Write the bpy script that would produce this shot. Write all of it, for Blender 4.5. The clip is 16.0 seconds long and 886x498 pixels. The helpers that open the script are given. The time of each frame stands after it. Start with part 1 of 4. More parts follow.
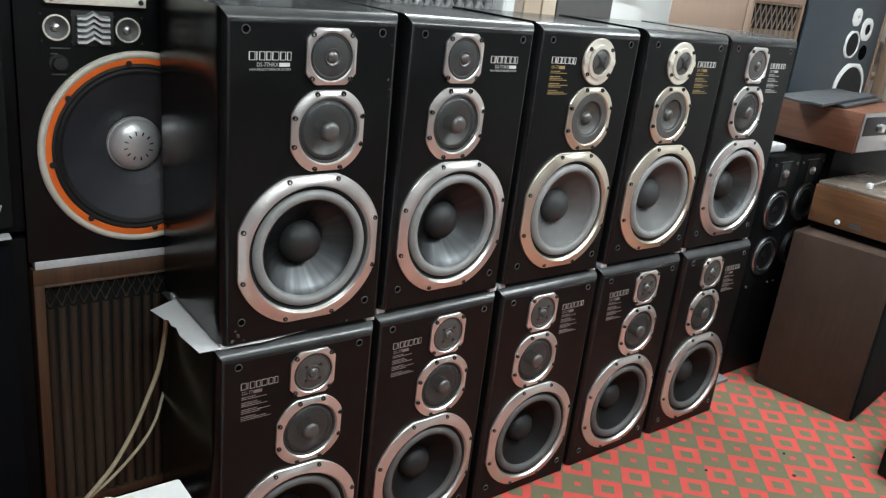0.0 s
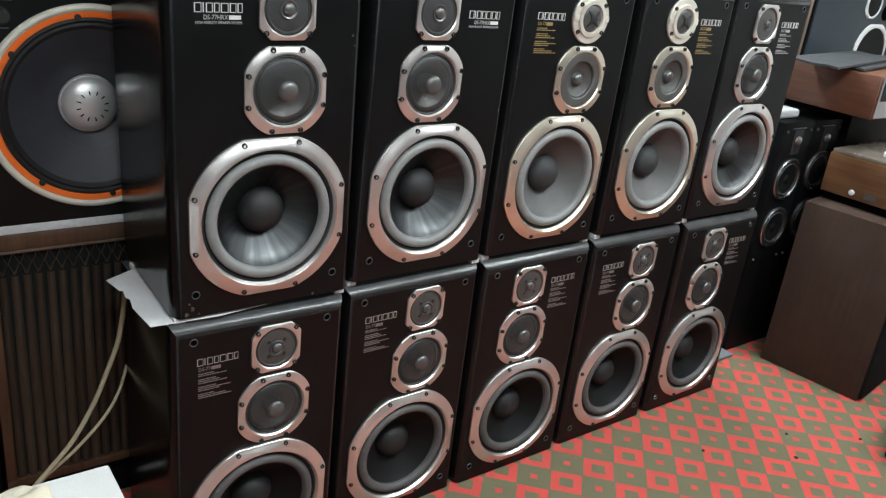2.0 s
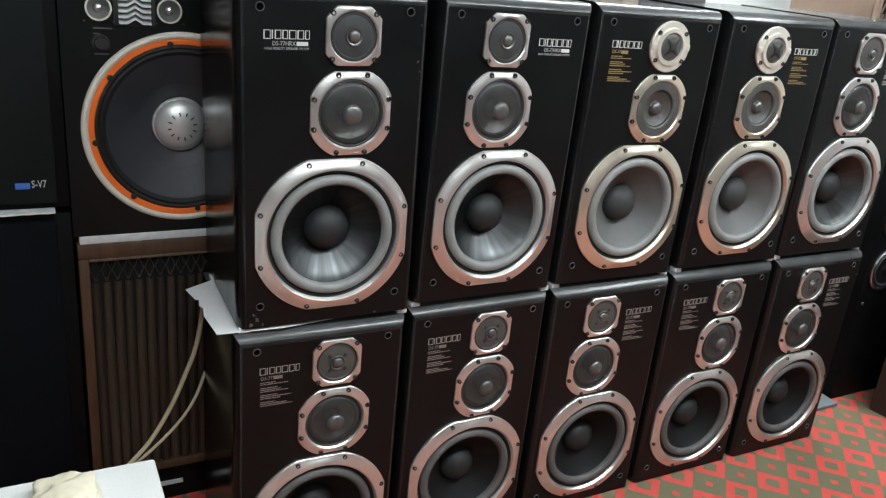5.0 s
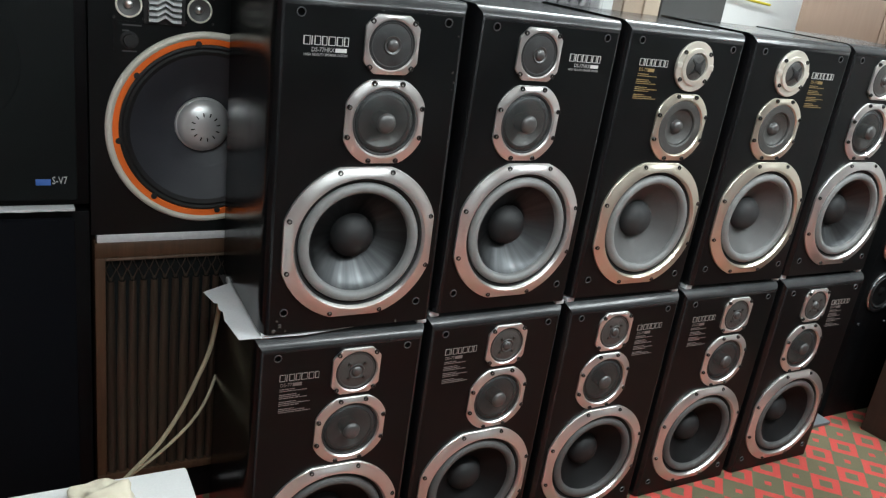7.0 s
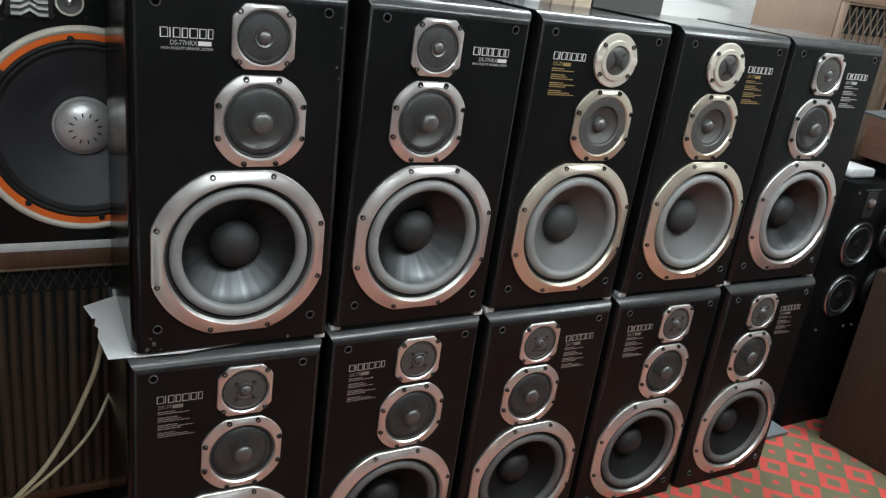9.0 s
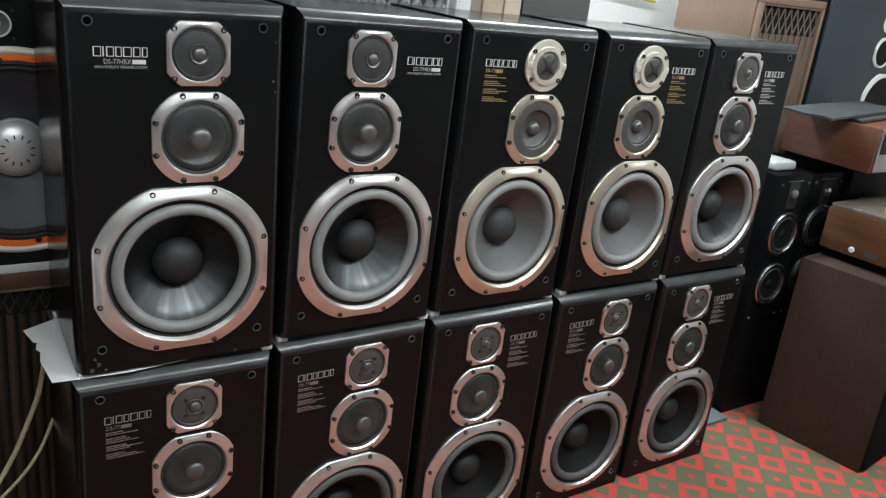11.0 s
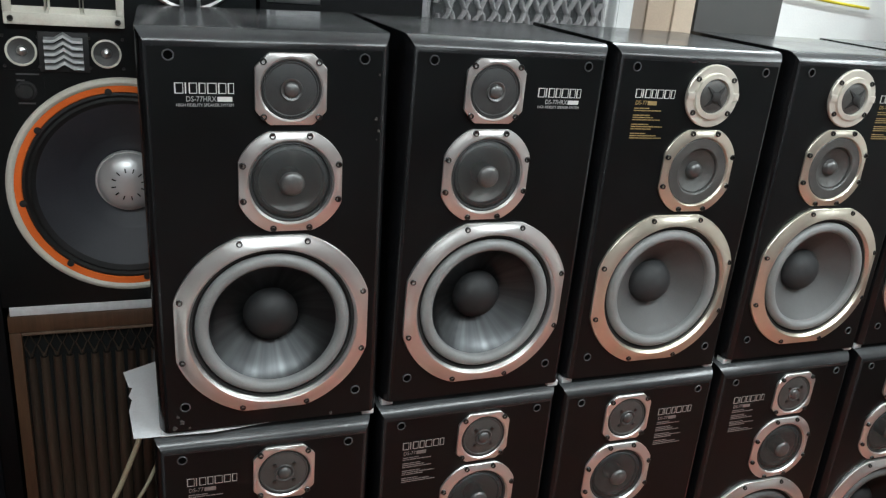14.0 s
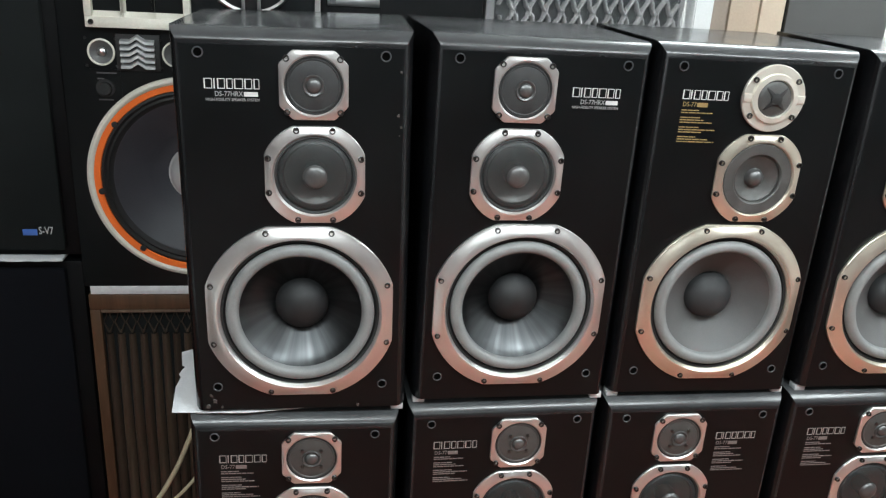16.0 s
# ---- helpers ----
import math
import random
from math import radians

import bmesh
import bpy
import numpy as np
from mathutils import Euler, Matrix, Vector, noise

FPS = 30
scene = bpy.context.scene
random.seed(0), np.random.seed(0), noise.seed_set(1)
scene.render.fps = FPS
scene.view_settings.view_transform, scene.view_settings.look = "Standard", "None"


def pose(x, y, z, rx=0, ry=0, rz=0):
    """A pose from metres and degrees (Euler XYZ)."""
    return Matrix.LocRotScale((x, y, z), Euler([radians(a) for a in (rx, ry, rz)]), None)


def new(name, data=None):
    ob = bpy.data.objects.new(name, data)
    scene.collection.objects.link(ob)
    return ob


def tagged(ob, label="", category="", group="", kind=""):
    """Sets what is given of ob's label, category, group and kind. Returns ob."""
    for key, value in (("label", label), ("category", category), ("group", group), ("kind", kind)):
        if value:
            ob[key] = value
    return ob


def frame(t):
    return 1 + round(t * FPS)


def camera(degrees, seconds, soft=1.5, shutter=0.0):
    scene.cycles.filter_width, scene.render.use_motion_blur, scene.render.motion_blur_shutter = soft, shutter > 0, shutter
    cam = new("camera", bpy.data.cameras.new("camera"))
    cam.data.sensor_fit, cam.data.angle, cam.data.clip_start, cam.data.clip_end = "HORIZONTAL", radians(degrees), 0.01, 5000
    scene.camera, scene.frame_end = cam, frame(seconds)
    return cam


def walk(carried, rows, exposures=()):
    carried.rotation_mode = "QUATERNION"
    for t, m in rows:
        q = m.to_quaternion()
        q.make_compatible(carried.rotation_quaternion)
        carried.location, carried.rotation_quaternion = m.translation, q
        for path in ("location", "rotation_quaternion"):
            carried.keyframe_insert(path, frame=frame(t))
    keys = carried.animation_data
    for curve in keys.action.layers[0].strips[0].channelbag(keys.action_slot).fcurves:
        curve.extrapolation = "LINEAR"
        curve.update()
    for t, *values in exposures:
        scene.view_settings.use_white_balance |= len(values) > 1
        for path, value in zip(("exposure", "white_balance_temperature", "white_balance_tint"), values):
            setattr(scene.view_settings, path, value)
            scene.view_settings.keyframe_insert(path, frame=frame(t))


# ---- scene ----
cam = camera(57.0, 16.0, soft=1.3)
METRES, EYE, TILT, LEAN, TURN = 1.55, 1.578, 0.28, -0.35, -39.2
ROWS = [
    (0.0, 0.0, 0.0, 0.0, 2.12, -19.79, -5.92),
    (0.5, 0.0158, 0.0223, -0.0051, 1.59, -20.04, -5.83),
    (1.0, 0.036, 0.0501, -0.0137, 1.66, -20.45, -5.63),
    (1.5, 0.0559, 0.0713, -0.0145, 2.43, -21.39, -5.82),
    (2.0, 0.0693, 0.0803, -0.0137, 3.69, -22.37, -5.92),
    (2.5, 0.0901, 0.0806, -0.0132, 5.7, -22.58, -5.96),
    (3.0, 0.1146, 0.0767, -0.0144, 7.51, -21.83, -5.14),
    (3.5, 0.1237, 0.076, -0.0133, 8.23, -21.02, -4.65),
    (4.0, 0.1327, 0.0756, -0.0132, 8.8, -20.85, -4.4),
    (4.5, 0.1571, 0.0774, -0.0149, 10.84, -20.85, -4.19),
    (4.7, 0.1655, 0.0789, -0.0138, 12.48, -21.02, -4.64),
    (7.0, 0.088, 0.0704, -0.0088, 11.65, -20.75, -7.38),
    (7.5, 0.15, 0.1084, -0.0073, 15.09, -20.85, -7.05),
    (8.0, 0.1908, 0.15, -0.007, 15.26, -21.05, -7.1),
    (8.5, 0.2128, 0.1687, -0.0099, 13.67, -20.89, -6.94),
    (9.0, 0.2095, 0.1838, -0.0109, 11.34, -20.7, -7.08),
    (9.5, 0.1902, 0.1807, -0.0078, 8.66, -20.57, -7.12),
    (10.0, 0.179, 0.165, -0.0048, 6.15, -20.13, -6.79),
    (10.2, 0.1755, 0.16, -0.0045, 5.45, -20.0, -6.68),
    (12.3, 0.2889, 0.1842, -0.0017, 10.45, -19.43, -4.33),
    (12.5, 0.2851, 0.1929, 0.0024, 10.93, -19.84, -4.28),
    (13.0, 0.2828, 0.2237, -0.0023, 13.05, -20.09, -4.31),
    (13.5, 0.2637, 0.2884, 0.0054, 16.19, -20.12, -4.62),
    (14.0, 0.2532, 0.3502, 0.0114, 19.63, -20.47, -4.2),
    (14.5, 0.2591, 0.3905, 0.0047, 22.36, -20.63, -3.41),
    (15.0, 0.2883, 0.4092, 0.0051, 26.66, -20.73, -2.55),
    (15.5, 0.36, 0.4167, 0.0084, 30.6, -20.51, -2.33),
    (16.0, 0.4027, 0.4158, 0.0042, 31.23, -20.23, -2.71),
]
walk(cam, [(t, pose(0, 0, EYE, TILT, LEAN, TURN) @ pose(METRES * x, METRES * y, METRES * z, 90 + pitch, roll, yaw)) for t, x, y, z, yaw, pitch, roll in ROWS],
     [(0.0, -0.1), (2.5, -0.14), (4.7, -0.12), (7.0, -0.3), (9.5, -0.4), (13.0, -0.38), (14.5, -0.32), (15.5, -0.06), (16.0, 0.02)])

# ---- light ----
scene.view_settings.exposure = 0.0
world = bpy.data.worlds.new("world")
scene.world = world
world.use_nodes = True
world.node_tree.nodes["Background"].inputs[0].default_value = (0.75, 0.85, 1.0, 1)
world.node_tree.nodes["Background"].inputs[1].default_value = 0.15

CEILING = 2.85
# fluorescent fittings on the ceiling: x, y, length, turn
FITTINGS = [(0.45, 0.15, 1.2, 0), (2.0, 0.3, 1.2, 0), (0.8, -2.2, 1.2, 0), (2.6, 2.5, 1.2, 0), (3.3, 0.7, 1.2, 90)]
LAMP_POWER = [31, 35, 28, 43, 37]
DROP = 0.3
for (lx, ly, length, turn), power in zip(FITTINGS, LAMP_POWER):
    for over in (0, 180):
        lamp = bpy.data.lights.new("tube_light", "AREA")
        lamp.shape, lamp.size, lamp.size_y = "RECTANGLE", length, 0.06
        lamp.energy, lamp.color = power * (0.7 if over else 1.0), (0.9, 1.0, 1.03)
        new("tube_light", lamp).matrix_world = pose(lx, ly, CEILING - DROP + (0.03 if over else -0.03), over, 0, turn)


# ---- materials ----
class Nodes:
    """A small helper round one node tree."""

    def __init__(self, name):
        self.mat = bpy.data.materials.new(name)
        self.mat.use_nodes = True
        self.tree = self.mat.node_tree
        self.out = self.tree.nodes["Material Output"]
        self.bsdf = self.tree.nodes["Principled BSDF"]

    def add(self, kind, **values):
        node = self.tree.nodes.new(kind)
        for key, value in values.items():
            setattr(node, key, value)
        return node

    def link(self, a, b):
        self.tree.links.new(a, b)

    def put(self, socket, value):
        if isinstance(value, (int, float)):
            socket.default_value = value
        elif isinstance(value, tuple):
            socket.default_value = value if len(value) == 4 or len(socket.default_value) == 3 else (*value, 1)
        else:
            self.link(value, socket)

    def math(self, op, a, b=0.0):
        node = self.add("ShaderNodeMath", operation=op)
        self.put(node.inputs[0], a)
        self.put(node.inputs[1], b)
        return node.outputs[0]

    def coords(self, which="Object", scale=(1, 1, 1), turn=0.0):
        node = self.add("ShaderNodeMapping")
        node.inputs["Scale"].default_value = scale
        node.inputs["Rotation"].default_value = (0, 0, radians(turn))
        self.link(self.add("ShaderNodeTexCoord").outputs[which], node.inputs[0])
        return node.outputs[0]

    def noise(self, coords, scale, detail=4.0, rough=0.55):
        node = self.add("ShaderNodeTexNoise")
        node.inputs["Scale"].default_value, node.inputs["Detail"].default_value = scale, detail
        node.inputs["Roughness"].default_value = rough
        self.link(coords, node.inputs["Vector"])
        return node.outputs["Fac"]

    def ramp(self, fac, stops):
        node = self.add("ShaderNodeValToRGB")
        while len(node.color_ramp.elements) < len(stops):
            node.color_ramp.elements.new(0.5)
        for el, (at, value) in zip(node.color_ramp.elements, stops):
            el.position = at
            el.color = (value,) * 3 + (1,) if isinstance(value, (int, float)) else (*value, 1)
        self.link(fac, node.inputs[0])
        return node.outputs[0]

    def mix(self, fac, a, b):
        node = self.add("ShaderNodeMix", data_type="RGBA")
        self.put(node.inputs[0], fac)
        self.put(node.inputs[6], a)
        self.put(node.inputs[7], b)
        return node.outputs[2]

    def bump(self, height, strength, distance=0.002):
        node = self.add("ShaderNodeBump")
        node.inputs["Strength"].default_value, node.inputs["Distance"].default_value = strength, distance
        self.link(height, node.inputs["Height"])
        self.link(node.outputs[0], self.bsdf.inputs["Normal"])

    def set(self, **values):
        for key, value in values.items():
            self.put(self.bsdf.inputs[key.replace("_", " ")], value)
        return self


def surface(name, dark, light, rough=(0.4, 0.6), metal=0.0, grain=300.0, stains=6.0, bump=0.15, stretch=(1, 1, 1), relief=0.001, spec=0.5):
    """A plain material with a fine grain and larger stains."""
    n = Nodes(name)
    fine = n.noise(n.coords(scale=stretch), grain, 3)
    broad = n.noise(n.coords(), stains, 5)
    both = n.math("ADD", n.math("MULTIPLY", fine, 0.45), n.math("MULTIPLY", broad, 0.55))
    n.set(Base_Color=n.ramp(both, [(0.3, dark), (0.7, light)]), Metallic=metal)
    n.set(Roughness=n.ramp(broad, [(0.3, rough[0]), (0.7, rough[1])]))
    n.set(Specular_IOR_Level=spec)
    n.bump(fine, bump, relief)
    return n.mat


def flat(name, colour, rough=0.5, metal=0.0):
    return surface(name, tuple(c * 0.9 for c in colour), tuple(min(1, c * 1.08) for c in colour), (rough * 0.85, min(1, rough * 1.15)), metal, 400, 9, 0.05)


def wood(name, dark, light, rough=0.4, along=(1, 1, 0.06), uneven=0.0):
    """Grained veneer; uneven: how far the tone differs from piece to piece."""
    n = Nodes(name)
    grain = n.noise(n.coords(scale=along), 90, 6, 0.65)
    bands = n.noise(n.coords(scale=along), 14, 3)
    worn = n.noise(n.coords(), 5, 4)
    both = n.math("ADD", n.math("MULTIPLY", grain, 0.6), n.math("MULTIPLY", bands, 0.4))
    tone = n.ramp(both, [(0.32, dark), (0.68, light)])
    if uneven:
        own = n.math("MULTIPLY", n.add("ShaderNodeObjectInfo").outputs["Random"], uneven)
        tone = n.mix(own, tone, tuple(c * 0.45 for c in dark))
    n.set(Base_Color=tone)
    n.set(Roughness=n.ramp(worn, [(0.3, rough * 0.8), (0.7, min(1.0, rough * 1.3))]))
    n.bump(grain, 0.2, 0.001)
    return n.mat


def brushed(name, dark, light, rough, aniso, metal=1.0, streaks=0.0):
    """Metal or lacquer turned on a lathe: fine rings or spokes round the driver's own axis."""
    n = Nodes(name)
    fine = n.noise(n.coords(), 500, 2)
    broad = n.noise(n.coords(), 14, 4)
    n.set(Base_Color=n.ramp(broad, [(0.3, dark), (0.7, light)]), Metallic=metal)
    n.set(Roughness=n.ramp(broad, [(0.3, rough * 0.85), (0.7, rough * 1.2)]), Anisotropic=aniso)
    if aniso:
        tangent = n.add("ShaderNodeTangent", direction_type="RADIAL", axis="Y")
        n.link(tangent.outputs[0], n.bsdf.inputs["Tangent"])
    n.bump(fine, 0.04, 0.0005)
    return n.mat


def spoked_cone():
    """Dark polished cone: its sheen varies from spoke to spoke round the axis."""
    n = Nodes("glossy_dark_cone")
    flatten = n.add("ShaderNodeVectorMath", operation="MULTIPLY")
    n.link(n.coords(), flatten.inputs[0])
    flatten.inputs[1].default_value = (1, 0, 1)
    unit = n.add("ShaderNodeVectorMath", operation="NORMALIZE")
    n.link(flatten.outputs[0], unit.inputs[0])
    spokes = n.noise(unit.outputs[0], 4.5, 3, 0.55)
    n.set(Base_Color=n.ramp(spokes, [(0.3, (0.032, 0.0335, 0.035)), (0.7, (0.066, 0.069, 0.071))]), Metallic=0.9)
    n.set(Roughness=n.ramp(spokes, [(0.3, 0.42), (0.7, 0.33)]), Anisotropic=0.85)
    tangent = n.add("ShaderNodeTangent", direction_type="RADIAL", axis="Y")
    n.link(tangent.outputs[0], n.bsdf.inputs["Tangent"])
    return n.mat


def top_sheen_lacquer():
    """Black satin lacquer; ceiling sheen, with some dust, is painted grey on what faces up."""
    n = Nodes("black_ash_lacquer")
    fine = n.noise(n.coords(scale=(1, 1, 0.08)), 260, 3)
    broad = n.noise(n.coords(), 7, 5)
    up = n.add("ShaderNodeSeparateXYZ")
    n.link(n.add("ShaderNodeNewGeometry").outputs["Normal"], up.inputs[0])
    top_sheen = n.math("MULTIPLY", n.math("MAXIMUM", up.outputs[2], 0.0), n.ramp(broad, [(0.25, 0.35), (0.75, 0.9)]))
    n.set(Base_Color=n.mix(top_sheen, n.ramp(fine, [(0.3, (0.003, 0.0032, 0.0036)), (0.7, (0.007, 0.0072, 0.008))]), (0.1, 0.104, 0.107)))
    n.set(Roughness=n.ramp(broad, [(0.3, 0.16), (0.7, 0.27)]), Specular_IOR_Level=0.42)
    n.bump(fine, 0.04, 0.0008)
    return n.mat


M = {}
M["cabinet"] = top_sheen_lacquer()
M["baffle"] = surface("black_baffle_paint", (0.0007, 0.0017, 0.0021), (0.0018, 0.0033, 0.0038), (0.34, 0.44), 0, 500, 5, 0.08, spec=0.26)
M["scuff"] = surface("chipped_black_paint", (0.01, 0.01, 0.01), (0.09, 0.08, 0.07), (0.5, 0.7), 0, 90, 60, 0.5)
M["silver"] = brushed("silver_driver_frame", (0.68, 0.67, 0.655), (0.77, 0.76, 0.745), 0.33, 0.0, 0.9)
M["gold_silver"] = brushed("champagne_driver_frame", (0.7, 0.65, 0.545), (0.79, 0.74, 0.625), 0.33, 0.0, 0.9)
M["gasket"] = flat("black_rubber_gasket", (0.012, 0.012, 0.012), 0.7)
M["surround"] = surface("grey_rubber_surround", (0.16, 0.165, 0.165), (0.235, 0.24, 0.235), (0.4, 0.55), 0, 500, 18, 0.05)
M["surround_dim"] = surface("dark_grey_surround", (0.06, 0.06, 0.06), (0.1, 0.1, 0.098), (0.5, 0.65), 0, 500, 18, 0.05)
M["cone_gloss"] = spoked_cone()
M["cone_paper"] = surface("grey_paper_cone", (0.07, 0.07, 0.07), (0.11, 0.11, 0.108), (0.5, 0.65), 0.1, 500, 12, 0.12)
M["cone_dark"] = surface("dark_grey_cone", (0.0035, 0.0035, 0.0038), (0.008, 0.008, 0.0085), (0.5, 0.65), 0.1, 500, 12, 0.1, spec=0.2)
M["cap_black"] = surface("soft_black_dust_cap", (0.007, 0.0075, 0.008), (0.014, 0.0145, 0.0155), (0.55, 0.7), 0, 600, 20, 0.08)
M["mesh_dark"] = surface("fine_black_wire_mesh", (0.022, 0.0235, 0.024), (0.06, 0.063, 0.064), (0.4, 0.55), 0.3, 900, 30, 0.5)
M["mesh_grey"] = surface("fine_grey_wire_mesh", (0.06, 0.06, 0.058), (0.11, 0.11, 0.105), (0.4, 0.55), 0.4, 900, 30, 0.5)
M["mesh_dim"] = surface("dim_grey_wire_mesh", (0.05, 0.05, 0.048), (0.085, 0.085, 0.082), (0.4, 0.55), 0.3, 900, 30, 0.5)
M["dome"] = surface("grey_metal_dome", (0.09, 0.09, 0.09), (0.14, 0.14, 0.138), (0.3, 0.4), 0.6, 400, 20, 0.05)
M["screw"] = flat("black_screw_metal", (0.075, 0.075, 0.074), 0.32, 0.9)
M["peg"] = flat("grey_plastic_socket", (0.11, 0.115, 0.12), 0.3, 0.4)
M["hole"] = surface("black_recess", (0.001, 0.001, 0.001), (0.002, 0.002, 0.002), (0.8, 0.95), 0, 400, 9, 0.05, spec=0.02)
M["print_white"] = flat("white_print", (0.62, 0.62, 0.6), 0.5)
M["print_grey"] = flat("grey_print", (0.36, 0.36, 0.35), 0.5)
M["print_gold"] = flat("gold_print", (0.27, 0.19, 0.075), 0.45)
# lower row's print: the red carpet's reflected light is put into both colours
M["print_faint"] = flat("carpet_tinted_print", (0.17, 0.14, 0.13), 0.5)
M["print_soft"] = flat("carpet_dimmed_print", (0.3, 0.27, 0.25), 0.5)
M["white_paper"] = surface("white_paper", (0.62, 0.63, 0.64), (0.75, 0.76, 0.77), (0.6, 0.8), 0, 200, 9, 0.1)
M["foam"] = surface("white_packing_foam", (0.5, 0.51, 0.52), (0.68, 0.69, 0.7), (0.7, 0.9), 0, 120, 14, 0.4)
M["orange"] = flat("orange_gasket_ring", (0.85, 0.16, 0.02), 0.45)
M["cream_ring"] = surface("cream_cast_frame", (0.55, 0.53, 0.46), (0.68, 0.66, 0.58), (0.4, 0.55), 0, 300, 10, 0.08)
M["chrome"] = brushed("polished_aluminium", (0.55, 0.55, 0.55), (0.7, 0.7, 0.7), 0.34, 0.0)
M["cap_silver"] = brushed("satin_aluminium_cap", (0.62, 0.62, 0.62), (0.75, 0.75, 0.75), 0.4, 0.0, 0.6)
M["lens_grey"] = brushed("grey_painted_metal", (0.28, 0.285, 0.285), (0.38, 0.385, 0.385), 0.45, 0.0, 0.4)
M["blue_cone"] = surface("slate_grey_paper_cone", (0.022, 0.0235, 0.029), (0.04, 0.042, 0.05), (0.42, 0.55), 0, 500, 10, 0.15)
M["black_wood"] = surface("black_vinyl_wood", (0.0018, 0.002, 0.0024), (0.0042, 0.0045, 0.005), (0.45, 0.6), 0, 260, 4, 0.1, (1, 1, 0.1), spec=0.12)
M["black_cloth"] = surface("black_grille_cloth", (0.006, 0.0072, 0.0073), (0.013, 0.0152, 0.0154), (0.85, 1.0), 0, 900, 4, 0.4, spec=0.1)
M["blue_cloth"] = surface("blue_black_grille_cloth", (0.002, 0.0023, 0.0034), (0.0052, 0.0058, 0.008), (0.85, 1.0), 0, 900, 4, 0.4, spec=0.1)
M["walnut"] = wood("walnut_veneer", (0.045, 0.022, 0.012), (0.105, 0.056, 0.03), 0.42)
M["amber_wood"] = wood("amber_brown_veneer", (0.075, 0.032, 0.0135), (0.165, 0.078, 0.035), 0.45, (1, 0.06, 1))
M["walnut_dark"] = wood("dark_walnut_veneer", (0.024, 0.0115, 0.0063), (0.046, 0.0215, 0.012), 0.75)
M["teak"] = wood("reddish_teak_veneer", (0.075, 0.03, 0.017), (0.15, 0.062, 0.036), 0.4, (1, 0.06, 1))
M["tan_side"] = wood("faded_tan_veneer", (0.165, 0.106, 0.073), (0.195, 0.128, 0.09), 0.5)
M["fret"] = wood("brown_fretwork", (0.03, 0.0205, 0.0138), (0.088, 0.06, 0.039), 0.5, uneven=0.6)
M["fret_light"] = wood("light_brown_fretwork", (0.07, 0.045, 0.03), (0.16, 0.11, 0.075), 0.5)
M["fret_grey"] = surface("grey_moulded_grille", (0.17, 0.165, 0.168), (0.28, 0.272, 0.27), (0.4, 0.6), 0, 200, 12, 0.1)
M["grey_panel"] = surface("charcoal_grey_panel", (0.055, 0.055, 0.053), (0.085, 0.084, 0.08), (0.5, 0.65), 0, 400, 3, 0.1)
M["slate"] = surface("slate_blue_baffle", (0.016, 0.024, 0.032), (0.027, 0.038, 0.048), (0.4, 0.55), 0, 400, 3, 0.08)
M["cream_board"] = surface("cream_painted_board", (0.5, 0.4, 0.3), (0.62, 0.5, 0.38), (0.5, 0.7), 0, 200, 5, 0.1)
M["beige_board"] = surface("beige_board", (0.4, 0.31, 0.23), (0.5, 0.39, 0.29), (0.5, 0.7), 0, 200, 5, 0.1)
M["taupe_board"] = surface("taupe_board", (0.24, 0.19, 0.15), (0.31, 0.245, 0.195), (0.5, 0.7), 0, 200, 5, 0.1)
M["wall"] = surface("white_wall_paint", (0.7, 0.71, 0.7), (0.82, 0.82, 0.8), (0.7, 0.9), 0, 150, 2.5, 0.12)
M["wall_unseen"] = surface("dark_unseen_wall_paint", (0.09, 0.088, 0.085), (0.15, 0.146, 0.14), (0.6, 0.8), 0, 150, 2.5, 0.12)
M["ceiling"] = surface("white_ceiling_paint", (0.68, 0.68, 0.67), (0.8, 0.8, 0.79), (0.8, 0.95), 0, 150, 2, 0.1)
M["white_metal"] = surface("white_enamel", (0.62, 0.63, 0.62), (0.74, 0.75, 0.74), (0.3, 0.45), 0, 250, 6, 0.05)
M["cable"] = flat("cream_cable_sheath", (0.55, 0.5, 0.34), 0.45)
M["yellow"] = flat("yellow_cable_sheath", (0.6, 0.5, 0.03), 0.4)
M["slate_plate"] = surface("blue_grey_board", (0.1, 0.115, 0.125), (0.15, 0.17, 0.18), (0.5, 0.7), 0, 200, 9, 0.1)
M["felt"] = surface("dark_rubber_mat", (0.028, 0.03, 0.033), (0.045, 0.048, 0.052), (0.6, 0.8), 0, 300, 8, 0.3)
M["panel_silver"] = brushed("brushed_aluminium_panel", (0.5, 0.51, 0.52), (0.62, 0.63, 0.64), 0.33, 0.0)
M["display"] = flat("black_glass_window", (0.006, 0.006, 0.007), 0.12)
M["tissue"] = surface("cream_crumpled_cloth", (0.55, 0.5, 0.38), (0.7, 0.65, 0.52), (0.8, 0.95), 0, 60, 20, 0.6)
M["blue_badge"] = flat("blue_badge_print", (0.06, 0.16, 0.5), 0.4)
M["cream_metal"] = brushed("pale_champagne_plate", (0.68, 0.65, 0.57), (0.8, 0.77, 0.69), 0.35, 0.0, 0.6)
M["silver_dark"] = brushed("dull_dark_metal", (0.28, 0.29, 0.3), (0.4, 0.41, 0.42), 0.3, 0.0)
M["print_dim"] = flat("dim_grey_print", (0.06, 0.06, 0.06), 0.5)
M["dust_plastic"] = surface("cloudy_plastic_lid", (0.14, 0.115, 0.095), (0.22, 0.185, 0.155), (0.18, 0.3), 0, 200, 7, 0.05)


